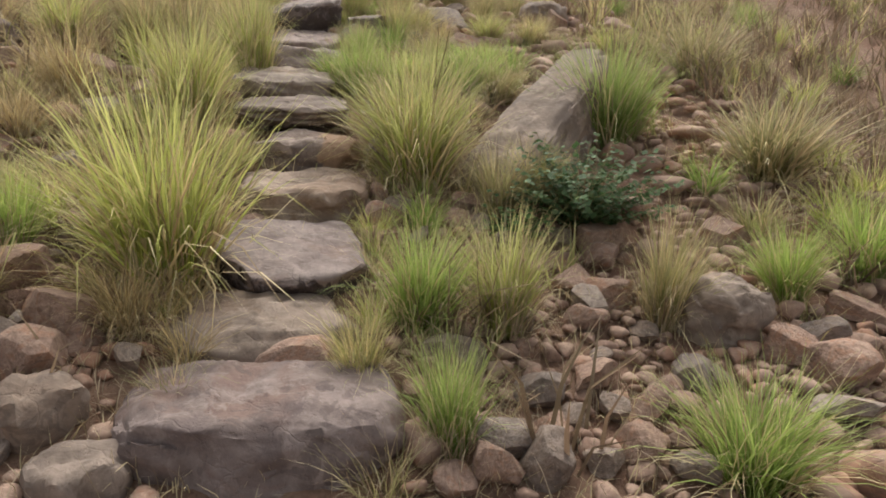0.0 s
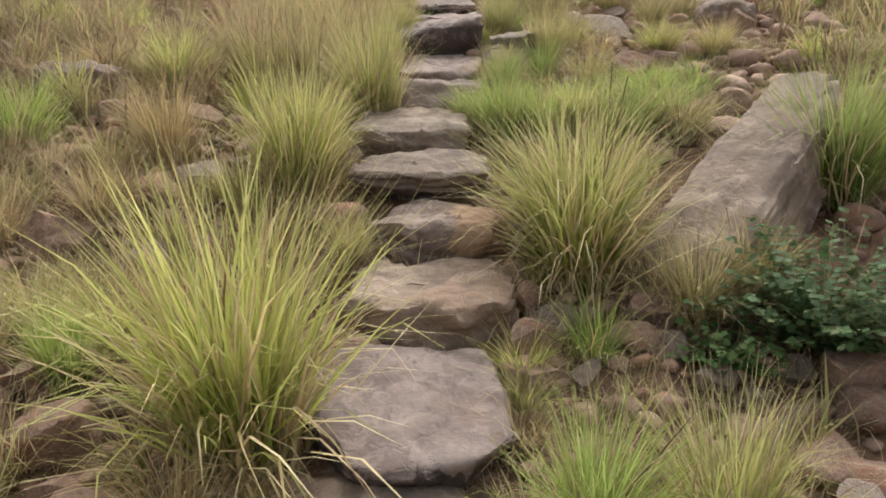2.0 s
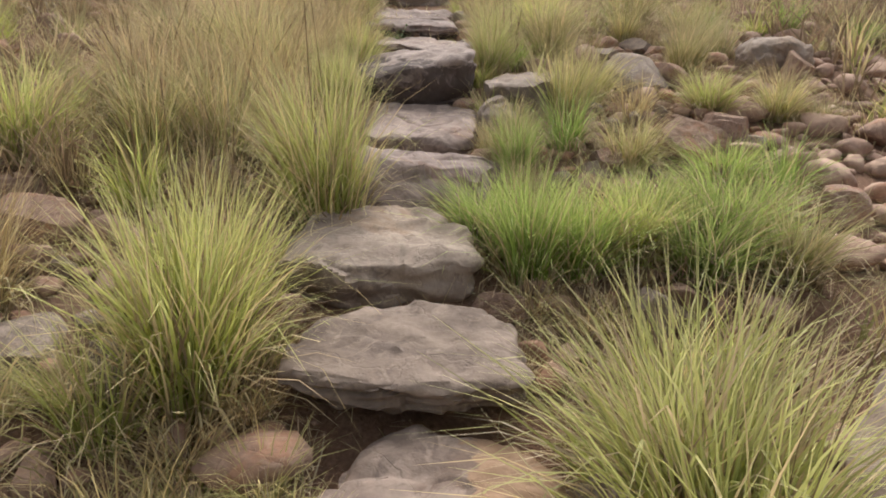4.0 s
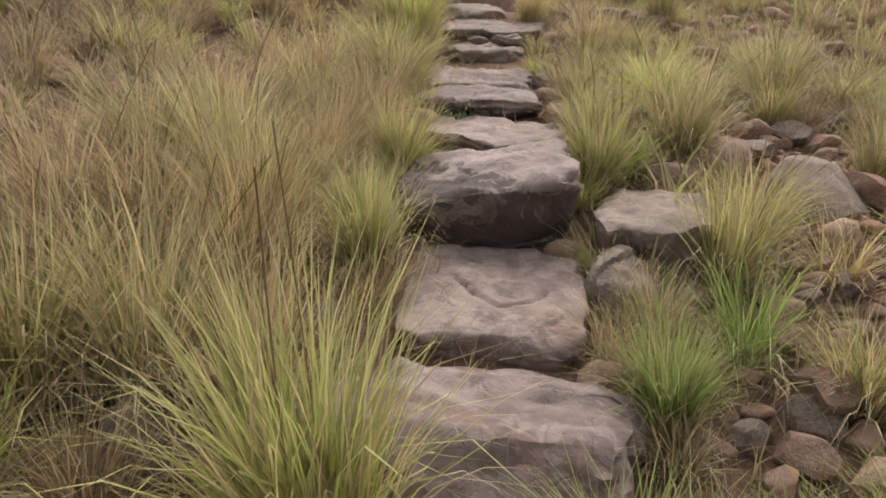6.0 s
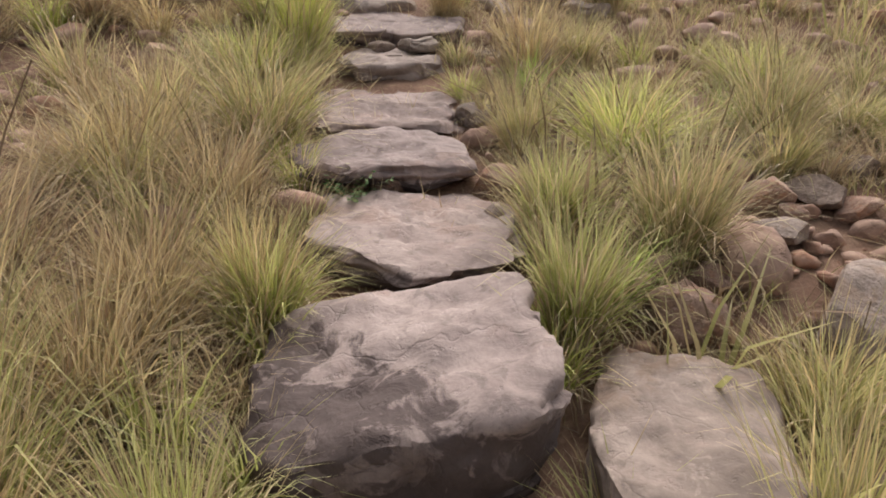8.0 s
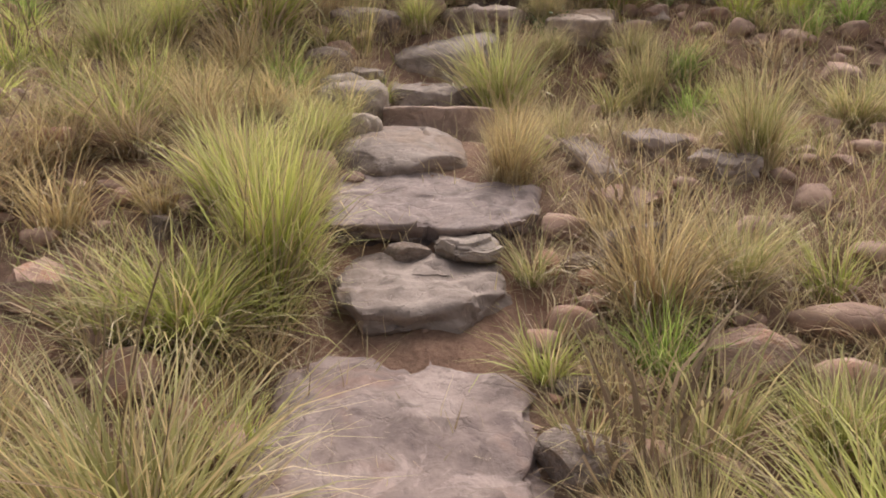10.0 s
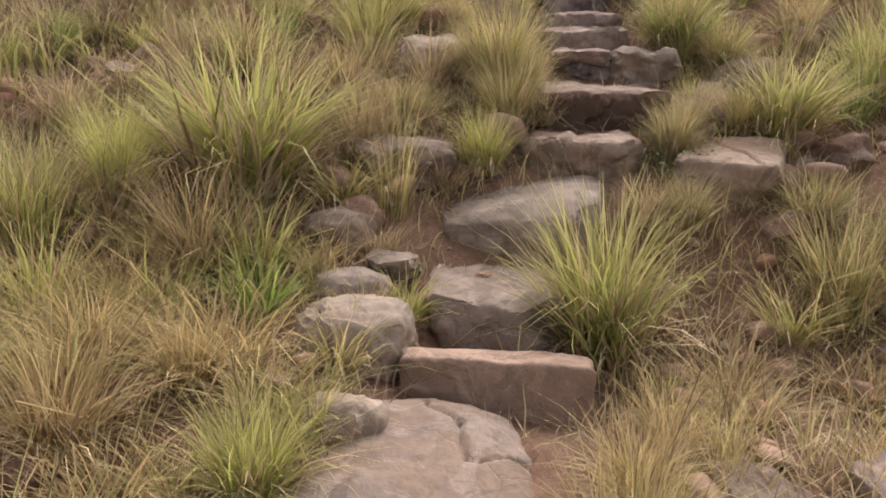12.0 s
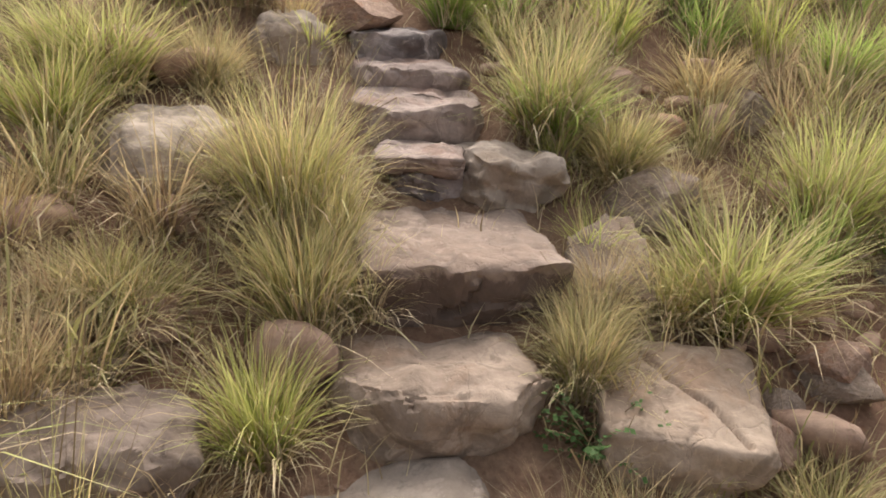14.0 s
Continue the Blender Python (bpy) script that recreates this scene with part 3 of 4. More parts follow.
rock(1.29, 7.02, 0.10, 0.10)
rock(0.73, 7.72, 0.16, 0.10)
rock(0.20, 7.01, 0.11, 0.07)
rock(0.27, 6.37, 0.11, 0.08)
rock(1.84, 8.64, 0.18, 0.09)
rock(1.12, 6.87, 0.11, 0.09)
rock(0.95, 6.78, 0.10, 0.09)
rock(1.54, 7.36, 0.08, 0.11)
rock(0.62, 8.75, 0.12, 0.12)
rock(-0.07, 8.45, 0.14, 0.06)
rock(1.30, 8.39, 0.13, 0.10)
rock(0.96, 9.64, 0.15, 0.09)
rock(-2.51, 11.91, 0.37, 0.12)
rock(0.28, 8.15, 0.12, 0.07)
rock(-0.07, 10.05, 0.13, 0.06)
rock(-0.29, 10.57, 0.08, 0.05)
rock(-0.92, 10.12, 0.10, 0.08)
rock(1.21, 12.37, 0.18, 0.10)
rock(-0.52, 12.26, 0.16, 0.08)
rock(-1.99, 13.28, 0.18, 0.11)
rock(0.01, 12.07, 0.07, 0.05)
rock(-0.34, 12.71, 0.22, 0.09)
rock(-1.98, 13.50, 0.23, 0.11)
rock(1.30, 13.55, 0.28, 0.15)
rock(1.78, 14.03, 0.21, 0.17)
rock(-0.84, 13.67, 0.13, 0.14)
rock(-0.31, 12.99, 0.19, 0.09)
rock(1.59, 12.81, 0.18, 0.12)
rock(1.00, 13.20, 0.15, 0.16)
rock(0.27, 14.73, 0.36, 0.12)
rock(-0.98, 2.60, 0.25, 0.16)
rock(-0.91, 2.84, 0.28, 0.17)
rock(-1.16, 2.97, 0.20, 0.12)
rock(-1.14, 2.72, 0.22, 0.14)
rock(-1.76, 4.35, 0.33, 0.18)
rock(-2.02, 4.14, 0.27, 0.14)
rock(-1.18, 3.22, 0.25, 0.14)
rock(1.15, 2.93, 0.18, 0.14)
rock(1.42, 3.52, 0.24, 0.15)
rock(-0.92, 6.02, 0.20, 0.15)
rock(-0.64, 5.62, 0.17, 0.11)
rock(1.30, 6.50, 0.32, 0.17)
rock(1.06, 6.10, 0.19, 0.11)
rock(0.85, 6.02, 0.20, 0.12)
rock(1.34, 6.22, 0.21, 0.13)
rock(1.58, 6.78, 0.28, 0.16)
rock(1.33, 8.36, 0.22, 0.09)
rock(1.56, 8.42, 0.21, 0.09)
rock(1.23, 8.10, 0.20, 0.08)
rock(0.72, 7.62, 0.20, 0.13)
rock(0.32, 8.46, 0.18, 0.09)
rock(0.63, 8.76, 0.17, 0.10)
rock(1.53, 12.78, 0.18, 0.11)
rock(1.88, 14.10, 0.26, 0.17)
rock(1.21, 12.62, 0.17, 0.10)


# ---------------------------------------------------------------- grass
def blades(rng, n, base_radius, height, lean, bend, width, segs=4, low=0.45, sparse_tip=0.06):
    """Arrays of n curved blades that rise from a round base and arch outwards."""
    a = rng.uniform(0, 2 * np.pi, n)
    rad = base_radius * np.sqrt(rng.uniform(0, 1, n))
    base = np.stack([rad * np.cos(a), rad * np.sin(a), np.full(n, -0.02)], 1)
    az = a + rng.normal(0, 0.75, n)
    start = np.abs(rng.normal(0, 1, n)) * lean * (0.4 + 0.6 * rad / max(base_radius, 1e-6))
    droop = rng.random(n) < 0.45
    turn = np.abs(np.where(droop, rng.normal(bend * 1.7, bend * 0.5, n), rng.normal(bend * 0.6, bend * 0.35, n)))
    length = height * rng.uniform(low, 1.08, n)
    wid = width * rng.uniform(0.6, 1.25, n)
    return ribbons(rng, base, az, start, turn, length, wid, segs, sparse_tip)


def ribbons(rng, base, az, start, turn, length, wid, segs, tip=0.06):
    n = len(base)
    s = np.linspace(0, 1, segs + 1)
    mids = (s[1:] + s[:-1]) / 2
    ang = start[:, None] + turn[:, None] * mids[None] ** 1.4
    dl = length[:, None] / segs
    hor = np.concatenate([np.zeros((n, 1)), np.cumsum(np.sin(ang) * dl, 1)], 1)
    ver = np.concatenate([np.zeros((n, 1)), np.cumsum(np.cos(ang) * dl, 1)], 1)
    sway = rng.normal(0, 0.2, (n, 1)) * s[None] ** 2 * length[:, None]
    fx, fy = np.cos(az)[:, None], np.sin(az)[:, None]
    cx = base[:, 0:1] + hor * fx - sway * fy
    cy = base[:, 1:2] + hor * fy + sway * fx
    cz = base[:, 2:3] + ver
    twist = rng.uniform(-1.2, 1.2, n)
    sx, sy = -np.sin(az + twist)[:, None], np.cos(az + twist)[:, None]
    half = 0.5 * wid[:, None] * np.maximum(1 - s[None] ** 2.2, tip)
    left = np.stack([cx - sx * half, cy - sy * half, cz], 2)
    right = np.stack([cx + sx * half, cy + sy * half, cz], 2)
    verts = np.stack([left, right], 2).reshape(-1, 3)
    uv = np.zeros((n, segs + 1, 2, 2))
    uv[:, :, 1, 0] = 1
    uv[:, :, :, 1] = s[None, :, None]
    k = (np.arange(n)[:, None] * (segs + 1) * 2 + np.arange(segs)[None] * 2).ravel()
    return verts, np.stack([k, k + 1, k + 3, k + 2], 1), uv.reshape(-1, 2)


def joined(*sets):
    verts, faces, uvs, start = [], [], [], 0
    for v, f, u in sets:
        verts.append(v)
        faces.append(f + start)
        uvs.append(u)
        start += len(v)
    return np.concatenate(verts), np.concatenate(faces), np.concatenate(uvs)


# each kind: blades, lean, bend, blade width, withered blades, stalks
KINDS = {
    "lime": (430, 0.36, 0.95, 0.0082, 170, 3),
    "green": (430, 0.34, 0.8, 0.0080, 60, 0),
    "dull": (320, 0.40, 0.9, 0.0074, 180, 4),
    "dry": (290, 0.46, 1.0, 0.0068, 200, 3),
    "sparse": (50, 0.35, 0.6, 0.006, 50, 6),
}
WORDS = {
    "lime": "yellow-green grass tuft with a straw-coloured withered skirt",
    "green": "fresh green grass tuft among loose stones",
    "dull": "dull olive grass tuft mixed with dry straw",
    "dry": "dry straw-brown grass tuft on the hillside",
    "sparse": "sparse grass tuft with thin dark upright stalks",
}
GRASS["sparse"] = GRASS["dull"]
TUFTS = {}
for kind, (count, lean, bend, width, dead, stalks) in KINDS.items():
    TUFTS[kind] = []
    for variant in range(4):
        rng = np.random.default_rng(sum(map(ord, kind)) * 10 + variant)
        live = blades(rng, count, 0.10, 0.62, lean, bend, width)
        tall = blades(rng, count // 4, 0.08, 0.64, lean * 0.6, bend * 0.4, width * 0.8, low=0.7)
        skirt = blades(rng, dead, 0.14, 0.48, 0.7, 1.5, width, low=0.35)
        fresh = quads("foliage", *joined(live, tall))
        straws = blades(rng, count // 6, 0.12, 0.6, lean * 1.1, bend * 0.7, width * 0.9, low=0.55)
        old = quads("withered_skirt", *joined(skirt, straws))
        poles = None
        if stalks:
            poles = [quads("stalk", *blades(rng, 1, 0.09, 0.74, 0.2, 0.15, 0.004, low=0.6, sparse_tip=0.9)) for _ in range(stalks)]
        for mesh, mat in [(fresh, GRASS[kind]), (old, DEAD)] + [(pole, STALK) for pole in poles or ()]:
            mesh.materials.append(mat)
        TUFTS[kind].append((fresh, old, poles))
tuft_dice = random.Random(11)
tuft_spots = []


def grass(kind, x, y, h, r):
    """A tuft of grass about h high and r in half width."""
    fresh, old, poles = tuft_dice.choice(TUFTS[kind])
    thing = new("grass_tuft")
    wide = min(max(r / 0.285, 0.5), 1.6)
    tall = max(h / 0.55, 0.4)
    wide = min(max(wide, tall * 0.62), tall * 1.7)
    thing.matrix_world = pose(x, y, ground(x, y), tuft_dice.uniform(-7, 7), tuft_dice.uniform(-7, 7), tuft_dice.uniform(0, 360)) @ Matrix.Diagonal((wide, wide, tall, 1))
    part("foliage", fresh, None, thing)
    part("withered_skirt", old, None, thing, "straw-coloured withered blades")
    for pole in poles or ():
        part("stalk", pole, None, thing, "thin dark dry stalk")
    tuft_spots.append((x, y, r))
    return tagged(thing, WORDS[kind], "grass tuft", f"{kind} grass tufts on the slope")


grass("lime", -0.47, 6.84, 0.41, 0.17)
grass("dry", -0.83, 6.75, 0.62, 0.22)
grass("lime", -0.42, 7.64, 0.33, 0.17)
grass("lime", 0.40, 7.59, 0.40, 0.18)
grass("dull", 0.85, 8.01, 0.50, 0.26)
grass("dull", 0.72, 6.86, 0.48, 0.19)
grass("dry", -1.11, 8.41, 0.31, 0.32)
grass("dry", -0.69, 7.58, 0.30, 0.18)
grass("lime", -1.24, 7.51, 0.32, 0.20)
grass("lime", -0.66, 10.25, 0.45, 0.25)
grass("dull", -0.56, 8.84, 0.46, 0.32)
grass("dull", 0.50, 8.75, 0.38, 0.12)
grass("dry", 0.72, 9.81, 0.50, 0.25)
grass("lime", 1.86, 9.67, 0.32, 0.26)
grass("dull", 1.49, 8.58, 0.30, 0.17)
grass("dull", -0.93, 8.25, 0.34, 0.20)
grass("lime", 1.01, 9.17, 0.28, 0.19)
grass("lime", -1.66, 11.84, 0.51, 0.24)
grass("dry", -1.00, 11.84, 0.44, 0.25)
grass("lime", -1.01, 12.37, 0.65, 0.46)
grass("lime", -0.03, 12.65, 0.31, 0.16)
grass("lime", 0.43, 11.81, 0.59, 0.28)
grass("lime", -0.46, 10.82, 0.27, 0.16)
grass("dull", -0.04, 13.46, 0.38, 0.27)
grass("green", 1.02, 13.92, 0.30, 0.29)
grass("lime", 1.35, 13.05, 0.42, 0.30)
grass("dull", 1.30, 12.43, 0.23, 0.19)
grass("dry", -0.97, 10.91, 0.33, 0.19)
grass("dry", -0.76, 11.17, 0.24, 0.17)
grass("dry", 0.41, 10.95, 0.20, 0.13)
grass("sparse", 0.64, 11.04, 0.26, 0.08)
grass("dull", 1.22, 13.70, 0.26, 0.19)
grass("dull", 0.81, 12.87, 0.24, 0.14)
grass("dull", -0.39, 13.02, 0.22, 0.20)
grass("dull", -1.41, 13.41, 0.38, 0.30)
grass("lime", -0.68, 14.05, 0.37, 0.30)
grass("lime", -0.43, 5.77, 0.72, 0.27)
grass("green", 0.19, 5.70, 0.28, 0.24)
grass("dry", -0.66, 6.19, 0.56, 0.18)
grass("lime", -0.62, 3.22, 0.92, 0.40)
grass("dry", -0.70, 2.84, 0.33, 0.18)
grass("green", -1.30, 3.46, 0.37, 0.16)
grass("lime", 0.57, 4.13, 0.68, 0.36)
grass("green", 0.40, 2.83, 0.44, 0.21)
grass("lime", 0.75, 2.82, 0.52, 0.22)
grass("green", 0.42, 2.18, 0.41, 0.15)
grass("dull", 0.15, 2.52, 0.30, 0.10)
grass("green", 1.91, 4.77, 0.72, 0.36)
grass("dull", 1.48, 2.90, 0.55, 0.16)
grass("dull", 2.90, 4.42, 0.61, 0.53)
grass("green", 2.77, 3.29, 0.47, 0.26)
grass("green", 2.19, 3.08, 0.38, 0.21)
grass("green", 1.38, 1.99, 0.41, 0.27)
grass("sparse", 0.19, 2.00, 0.22, 0.17)
grass("sparse", 0.93, 3.84, 0.39, 0.19)
grass("dull", 3.33, 6.34, 0.62, 0.43)
grass("green", -2.41, 5.29, 0.45, 0.27)
grass("lime", -1.30, 2.78, 0.45, 0.13)
grass("dry", -2.01, 4.32, 0.42, 0.22)
grass("lime", -0.72, 5.05, 0.52, 0.25)
grass("dull", 0.95, 7.28, 0.31, 0.24)
grass("dry", -1.62, 4.55, 0.34, 0.23)
grass("green", 1.35, 6.20, 0.26, 0.23)
grass("green", 2.11, 4.95, 0.59, 0.27)
grass("lime", -0.74, 4.78, 0.70, 0.29)
grass("lime", 0.59, 4.40, 0.67, 0.37)
grass("green", 0.32, 5.45, 0.47, 0.21)
grass("green", 1.19, 5.71, 0.36, 0.34)
grass("dull", -0.42, 4.24, 0.26, 0.15)
grass("dry", -1.51, 5.15, 0.56, 0.23)
grass("dry", -1.28, 6.65, 0.43, 0.35)
grass("dry", -2.39, 6.53, 0.39, 0.34)
grass("dull", 0.95, 6.36, 0.29, 0.20)
grass("green", 0.39, 6.22, 0.34, 0.14)
grass("lime", 1.63, 7.12, 0.29, 0.23)
grass("lime", 0.46, 8.08, 0.35, 0.21)
grass("dry", -1.20, 6.91, 0.5, 0.28)
grass("dry", -0.94, 5.84, 0.31, 0.16)
grass("dull", -0.79, 5.48, 0.22, 0.13)
grass("dull", 2.03, 7.09, 0.29, 0.21)
grass("dull", 2.10, 9.10, 0.29, 0.36)
grass("lime", 0.89, 8.72, 0.40, 0.30)
grass("dull", 1.66, 8.95, 0.52, 0.29)
grass("dry", -1.17, 7.78, 0.46, 0.34)
grass("dull", 1.70, 7.81, 0.47, 0.20)
grass("lime", -0.70, 9.66, 0.34, 0.29)
grass("dull", -2.23, 9.16, 0.36, 0.31)
grass("dull", 1.03, 9.93, 0.32, 0.22)
grass("dry", -1.00, 9.09, 0.31, 0.20)
grass("dry", -1.63, 10.32, 0.36, 0.28)
grass("dull", 2.28, 11.54, 0.30, 0.52)
grass("lime", -0.49, 9.89, 0.61, 0.21)
grass("dry", 0.34, 10.58, 0.39, 0.16)
grass("dull", 1.29, 12.05, 0.46, 0.20)
grass("dull", 1.44, 10.80, 0.50, 0.21)
grass("dry", -1.11, 11.31, 0.29, 0.30)
grass("dry", -1.22, 10.76, 0.28, 0.21)
grass("sparse", -0.38, 12.30, 0.54, 0.18)
grass("lime", -1.51, 12.24, 0.44, 0.20)
grass("dull", 0.06, 12.99, 0.39, 0.19)
grass("lime", -0.77, 13.74, 0.35, 0.22)
grass("dry", -0.60, 12.69, 0.40, 0.18)
grass("lime", 1.93, 13.46, 0.49, 0.28)
grass("green", 2.69, 14.54, 0.35, 0.39)
grass("dull", -0.32, 14.09, 0.27, 0.13)
grass("dry", 1.82, 14.28, 0.30, 0.25)
grass("dull", 1.00, 3.93, 0.36, 0.24)
grass("dull", 1.22, 4.02, 0.34, 0.20)
grass("sparse", 0.80, 3.98, 0.34, 0.15)
grass("dull", 0.01, 13.33, 0.55, 0.24)
grass("dull", 0.14, 13.24, 0.34, 0.13)
grass("dull", -0.16, 13.47, 0.26, 0.19)
grass("dry", -0.31, 14.15, 0.22, 0.20)
grass("dull", 0.98, 13.93, 0.49, 0.26)
grass("dull", 1.23, 13.73, 0.31, 0.20)
grass("dull", 0.80, 12.81, 0.27, 0.13)
grass("dry", 0.96, 13.10, 0.20, 0.12)
grass("dry", 0.65, 12.40, 0.22, 0.10)
grass("dull", 0.81, 12.39, 0.17, 0.12)
grass("dry", -0.77, 13.21, 0.36, 0.19)
grass("lime", -0.84, 14.10, 0.34, 0.23)
grass("dull", -1.32, 14.11, 0.27, 0.23)
grass("dry", 1.39, 13.57, 0.21, 0.19)
grass("dull", 0.87, 12.97, 0.14, 0.12)
grass("dull", 0.03, 13.07, 0.23, 0.14)
grass("dull", 0.23, 13.04, 0.23, 0.08)
grass("dull", -0.46, 13.06, 0.22, 0.16)
grass("dry", -0.58, 13.02, 0.24, 0.15)
grass("dull", 1.15, 13.07, 0.23, 0.21)
grass("dry", -0.86, 6.61, 0.52, 0.18)
grass("dry", -0.79, 6.81, 0.50, 0.18)
grass("dry", -1.15, 6.64, 0.34, 0.16)
grass("dry", -0.46, 7.70, 0.39, 0.16)
grass("dry", -0.73, 7.67, 0.41, 0.20)
grass("dull", 0.36, 6.35, 0.15, 0.08)
grass("dull", 0.43, 6.56, 0.24, 0.12)
grass("dry", -1.38, 7.99, 0.46, 0.26)
grass("dry", -0.96, 8.50, 0.43, 0.28)
grass("dull", 0.62, 15.45, 0.4, 0.24)
grass("dry", 0.05, 15.55, 0.36, 0.24)
grass("dull", 0.36, 15.8, 0.42, 0.26)
grass("green", 0.72, 14.75, 0.38, 0.22)
for kind, x, y, h, r in (("dull", -0.95, 6.2, 0.58, 0.26), ("dull", -1.25, 6.2, 0.56, 0.28), ("lime", -0.86, 7.0, 0.5, 0.24), ("dry", -1.5, 6.9, 0.52, 0.3),
                         ("dull", -1.05, 7.3, 0.55, 0.28), ("dry", -0.75, 7.32, 0.46, 0.22), ("dull", -1.45, 7.5, 0.5, 0.3), ("lime", -1.8, 6.2, 0.48, 0.3),
                         ("dry", -0.62, 8.2, 0.42, 0.24), ("green", 0.52, 5.52, 0.38, 0.26), ("lime", 0.76, 5.62, 0.34, 0.28), ("green", 1.0, 5.48, 0.36, 0.26),
                         ("green", 0.92, 5.84, 0.28, 0.22), ("dull", 1.34, 5.5, 0.36, 0.25)):
    grass(kind, x, y, h, r)


# ---------------------------------------------------------------- shrub and weeds
def shrub(x, y, radius, height, twigs, leaflets, label, seed, leaf=1.0):
    """A low spreading shrub: bent twigs that carry pairs of small oval leaves."""
    rng = np.random.default_rng(seed)
    thing = new("shrub")
    thing.matrix_world = pose(x, y, ground(x, y))
    az = rng.uniform(0, 2 * np.pi, twigs)
    lean, turn = rng.uniform(0.3, 1.1, twigs), rng.uniform(0.1, 0.7, twigs)
    length = rng.uniform(0.55, 1.0, twigs) * math.hypot(radius, height)
    base = np.stack([rng.normal(0, 0.1, twigs) * radius, rng.normal(0, 0.1, twigs) * radius, np.full(twigs, -0.02)], 1)
    stems = ribbons(rng, base, az, lean, turn, length, np.full(twigs, 0.006), 5, 0.4)
    part("woody_base", quads("woody_base", *stems), STALK, thing, "thin brown twigs")
    mid = stems[0].reshape(twigs, 6, 2, 3).mean(2)
    sets_v, sets_f, sets_u = [], [], []
    outline = np.array([(0, 0), (0.45, 0.5), (0, 1.0), (-0.45, 0.5)])
    for i in range(twigs):
        for s in np.linspace(0.15, 1.0, leaflets):
            k = min(int(s * 5), 4)
            p = mid[i, k] + (mid[i, k + 1] - mid[i, k]) * (s * 5 - k)
            for side in (-1, 1):
                a, tilt, size = az[i] + side * rng.uniform(0.5, 1.4), rng.uniform(-0.5, 0.5), leaf * rng.uniform(0.022, 0.042)
                f = np.array([math.cos(a) * math.cos(tilt), math.sin(a) * math.cos(tilt), math.sin(tilt)])
                r = np.cross(f, (0, 0, 1.0)) + np.array([0, 0, rng.normal(0, 0.35)])
                sets_v.append(p + (outline[:, :1] * r + outline[:, 1:] * f) * size)
                sets_f.append(np.arange(4) + 4 * len(sets_f))
                sets_u.append(np.stack([outline[:, 0] + 0.5, outline[:, 1]], 1))
    part("foliage", quads("foliage", np.concatenate(sets_v), np.array(sets_f), np.concatenate(sets_u), False), LEAF, thing, "small oval dark green leaves")
    return tagged(thing, label, "shrub")


shrub(1.40, 3.72, 0.28, 0.50, 165, 13, "low dark green leafy shrub between the rocks", 1)
shrub(1.02, 3.62, 0.18, 0.16, 40, 8, "small dark green leafy shrub beside a rock", 2)
shrub(-0.20, 8.34, 0.16, 0.09, 34, 7, "tiny green weed growing under a slab", 3, 0.55)
shrub(0.80, 12.66, 0.16, 0.16, 34, 8, "small green leafy weed beside a split rock", 4, 0.5)


# ---------------------------------------------------------------- rubble and small growth between the tufts
def rubble_share(x, y):
    """How stony the slope is: a scree of cobbles runs along one side of the stair."""
    side = x - stair_x(y)
    if side > 0:
        share = np.interp(y, (-3, -0.5, 3.2, 4.5, 5.6, 8, 9, 9.8, 11.6, 13, 15), (0.1, 1.1, 1.2, 0.7, 1.2, 1.1, 0.8, 0.2, 0.18, 0.3, 0.12))
    else:
        share = np.interp(y, (-3, -0.5, 2.8, 4.6, 6, 7, 16), (0.1, 1.0, 1.0, 0.8, 0.45, 0.2, 0.2))
    return float(share) * (0.55 + 0.9 * noise.noise((x * 0.8, y * 0.8, 31.0)) + 0.25)


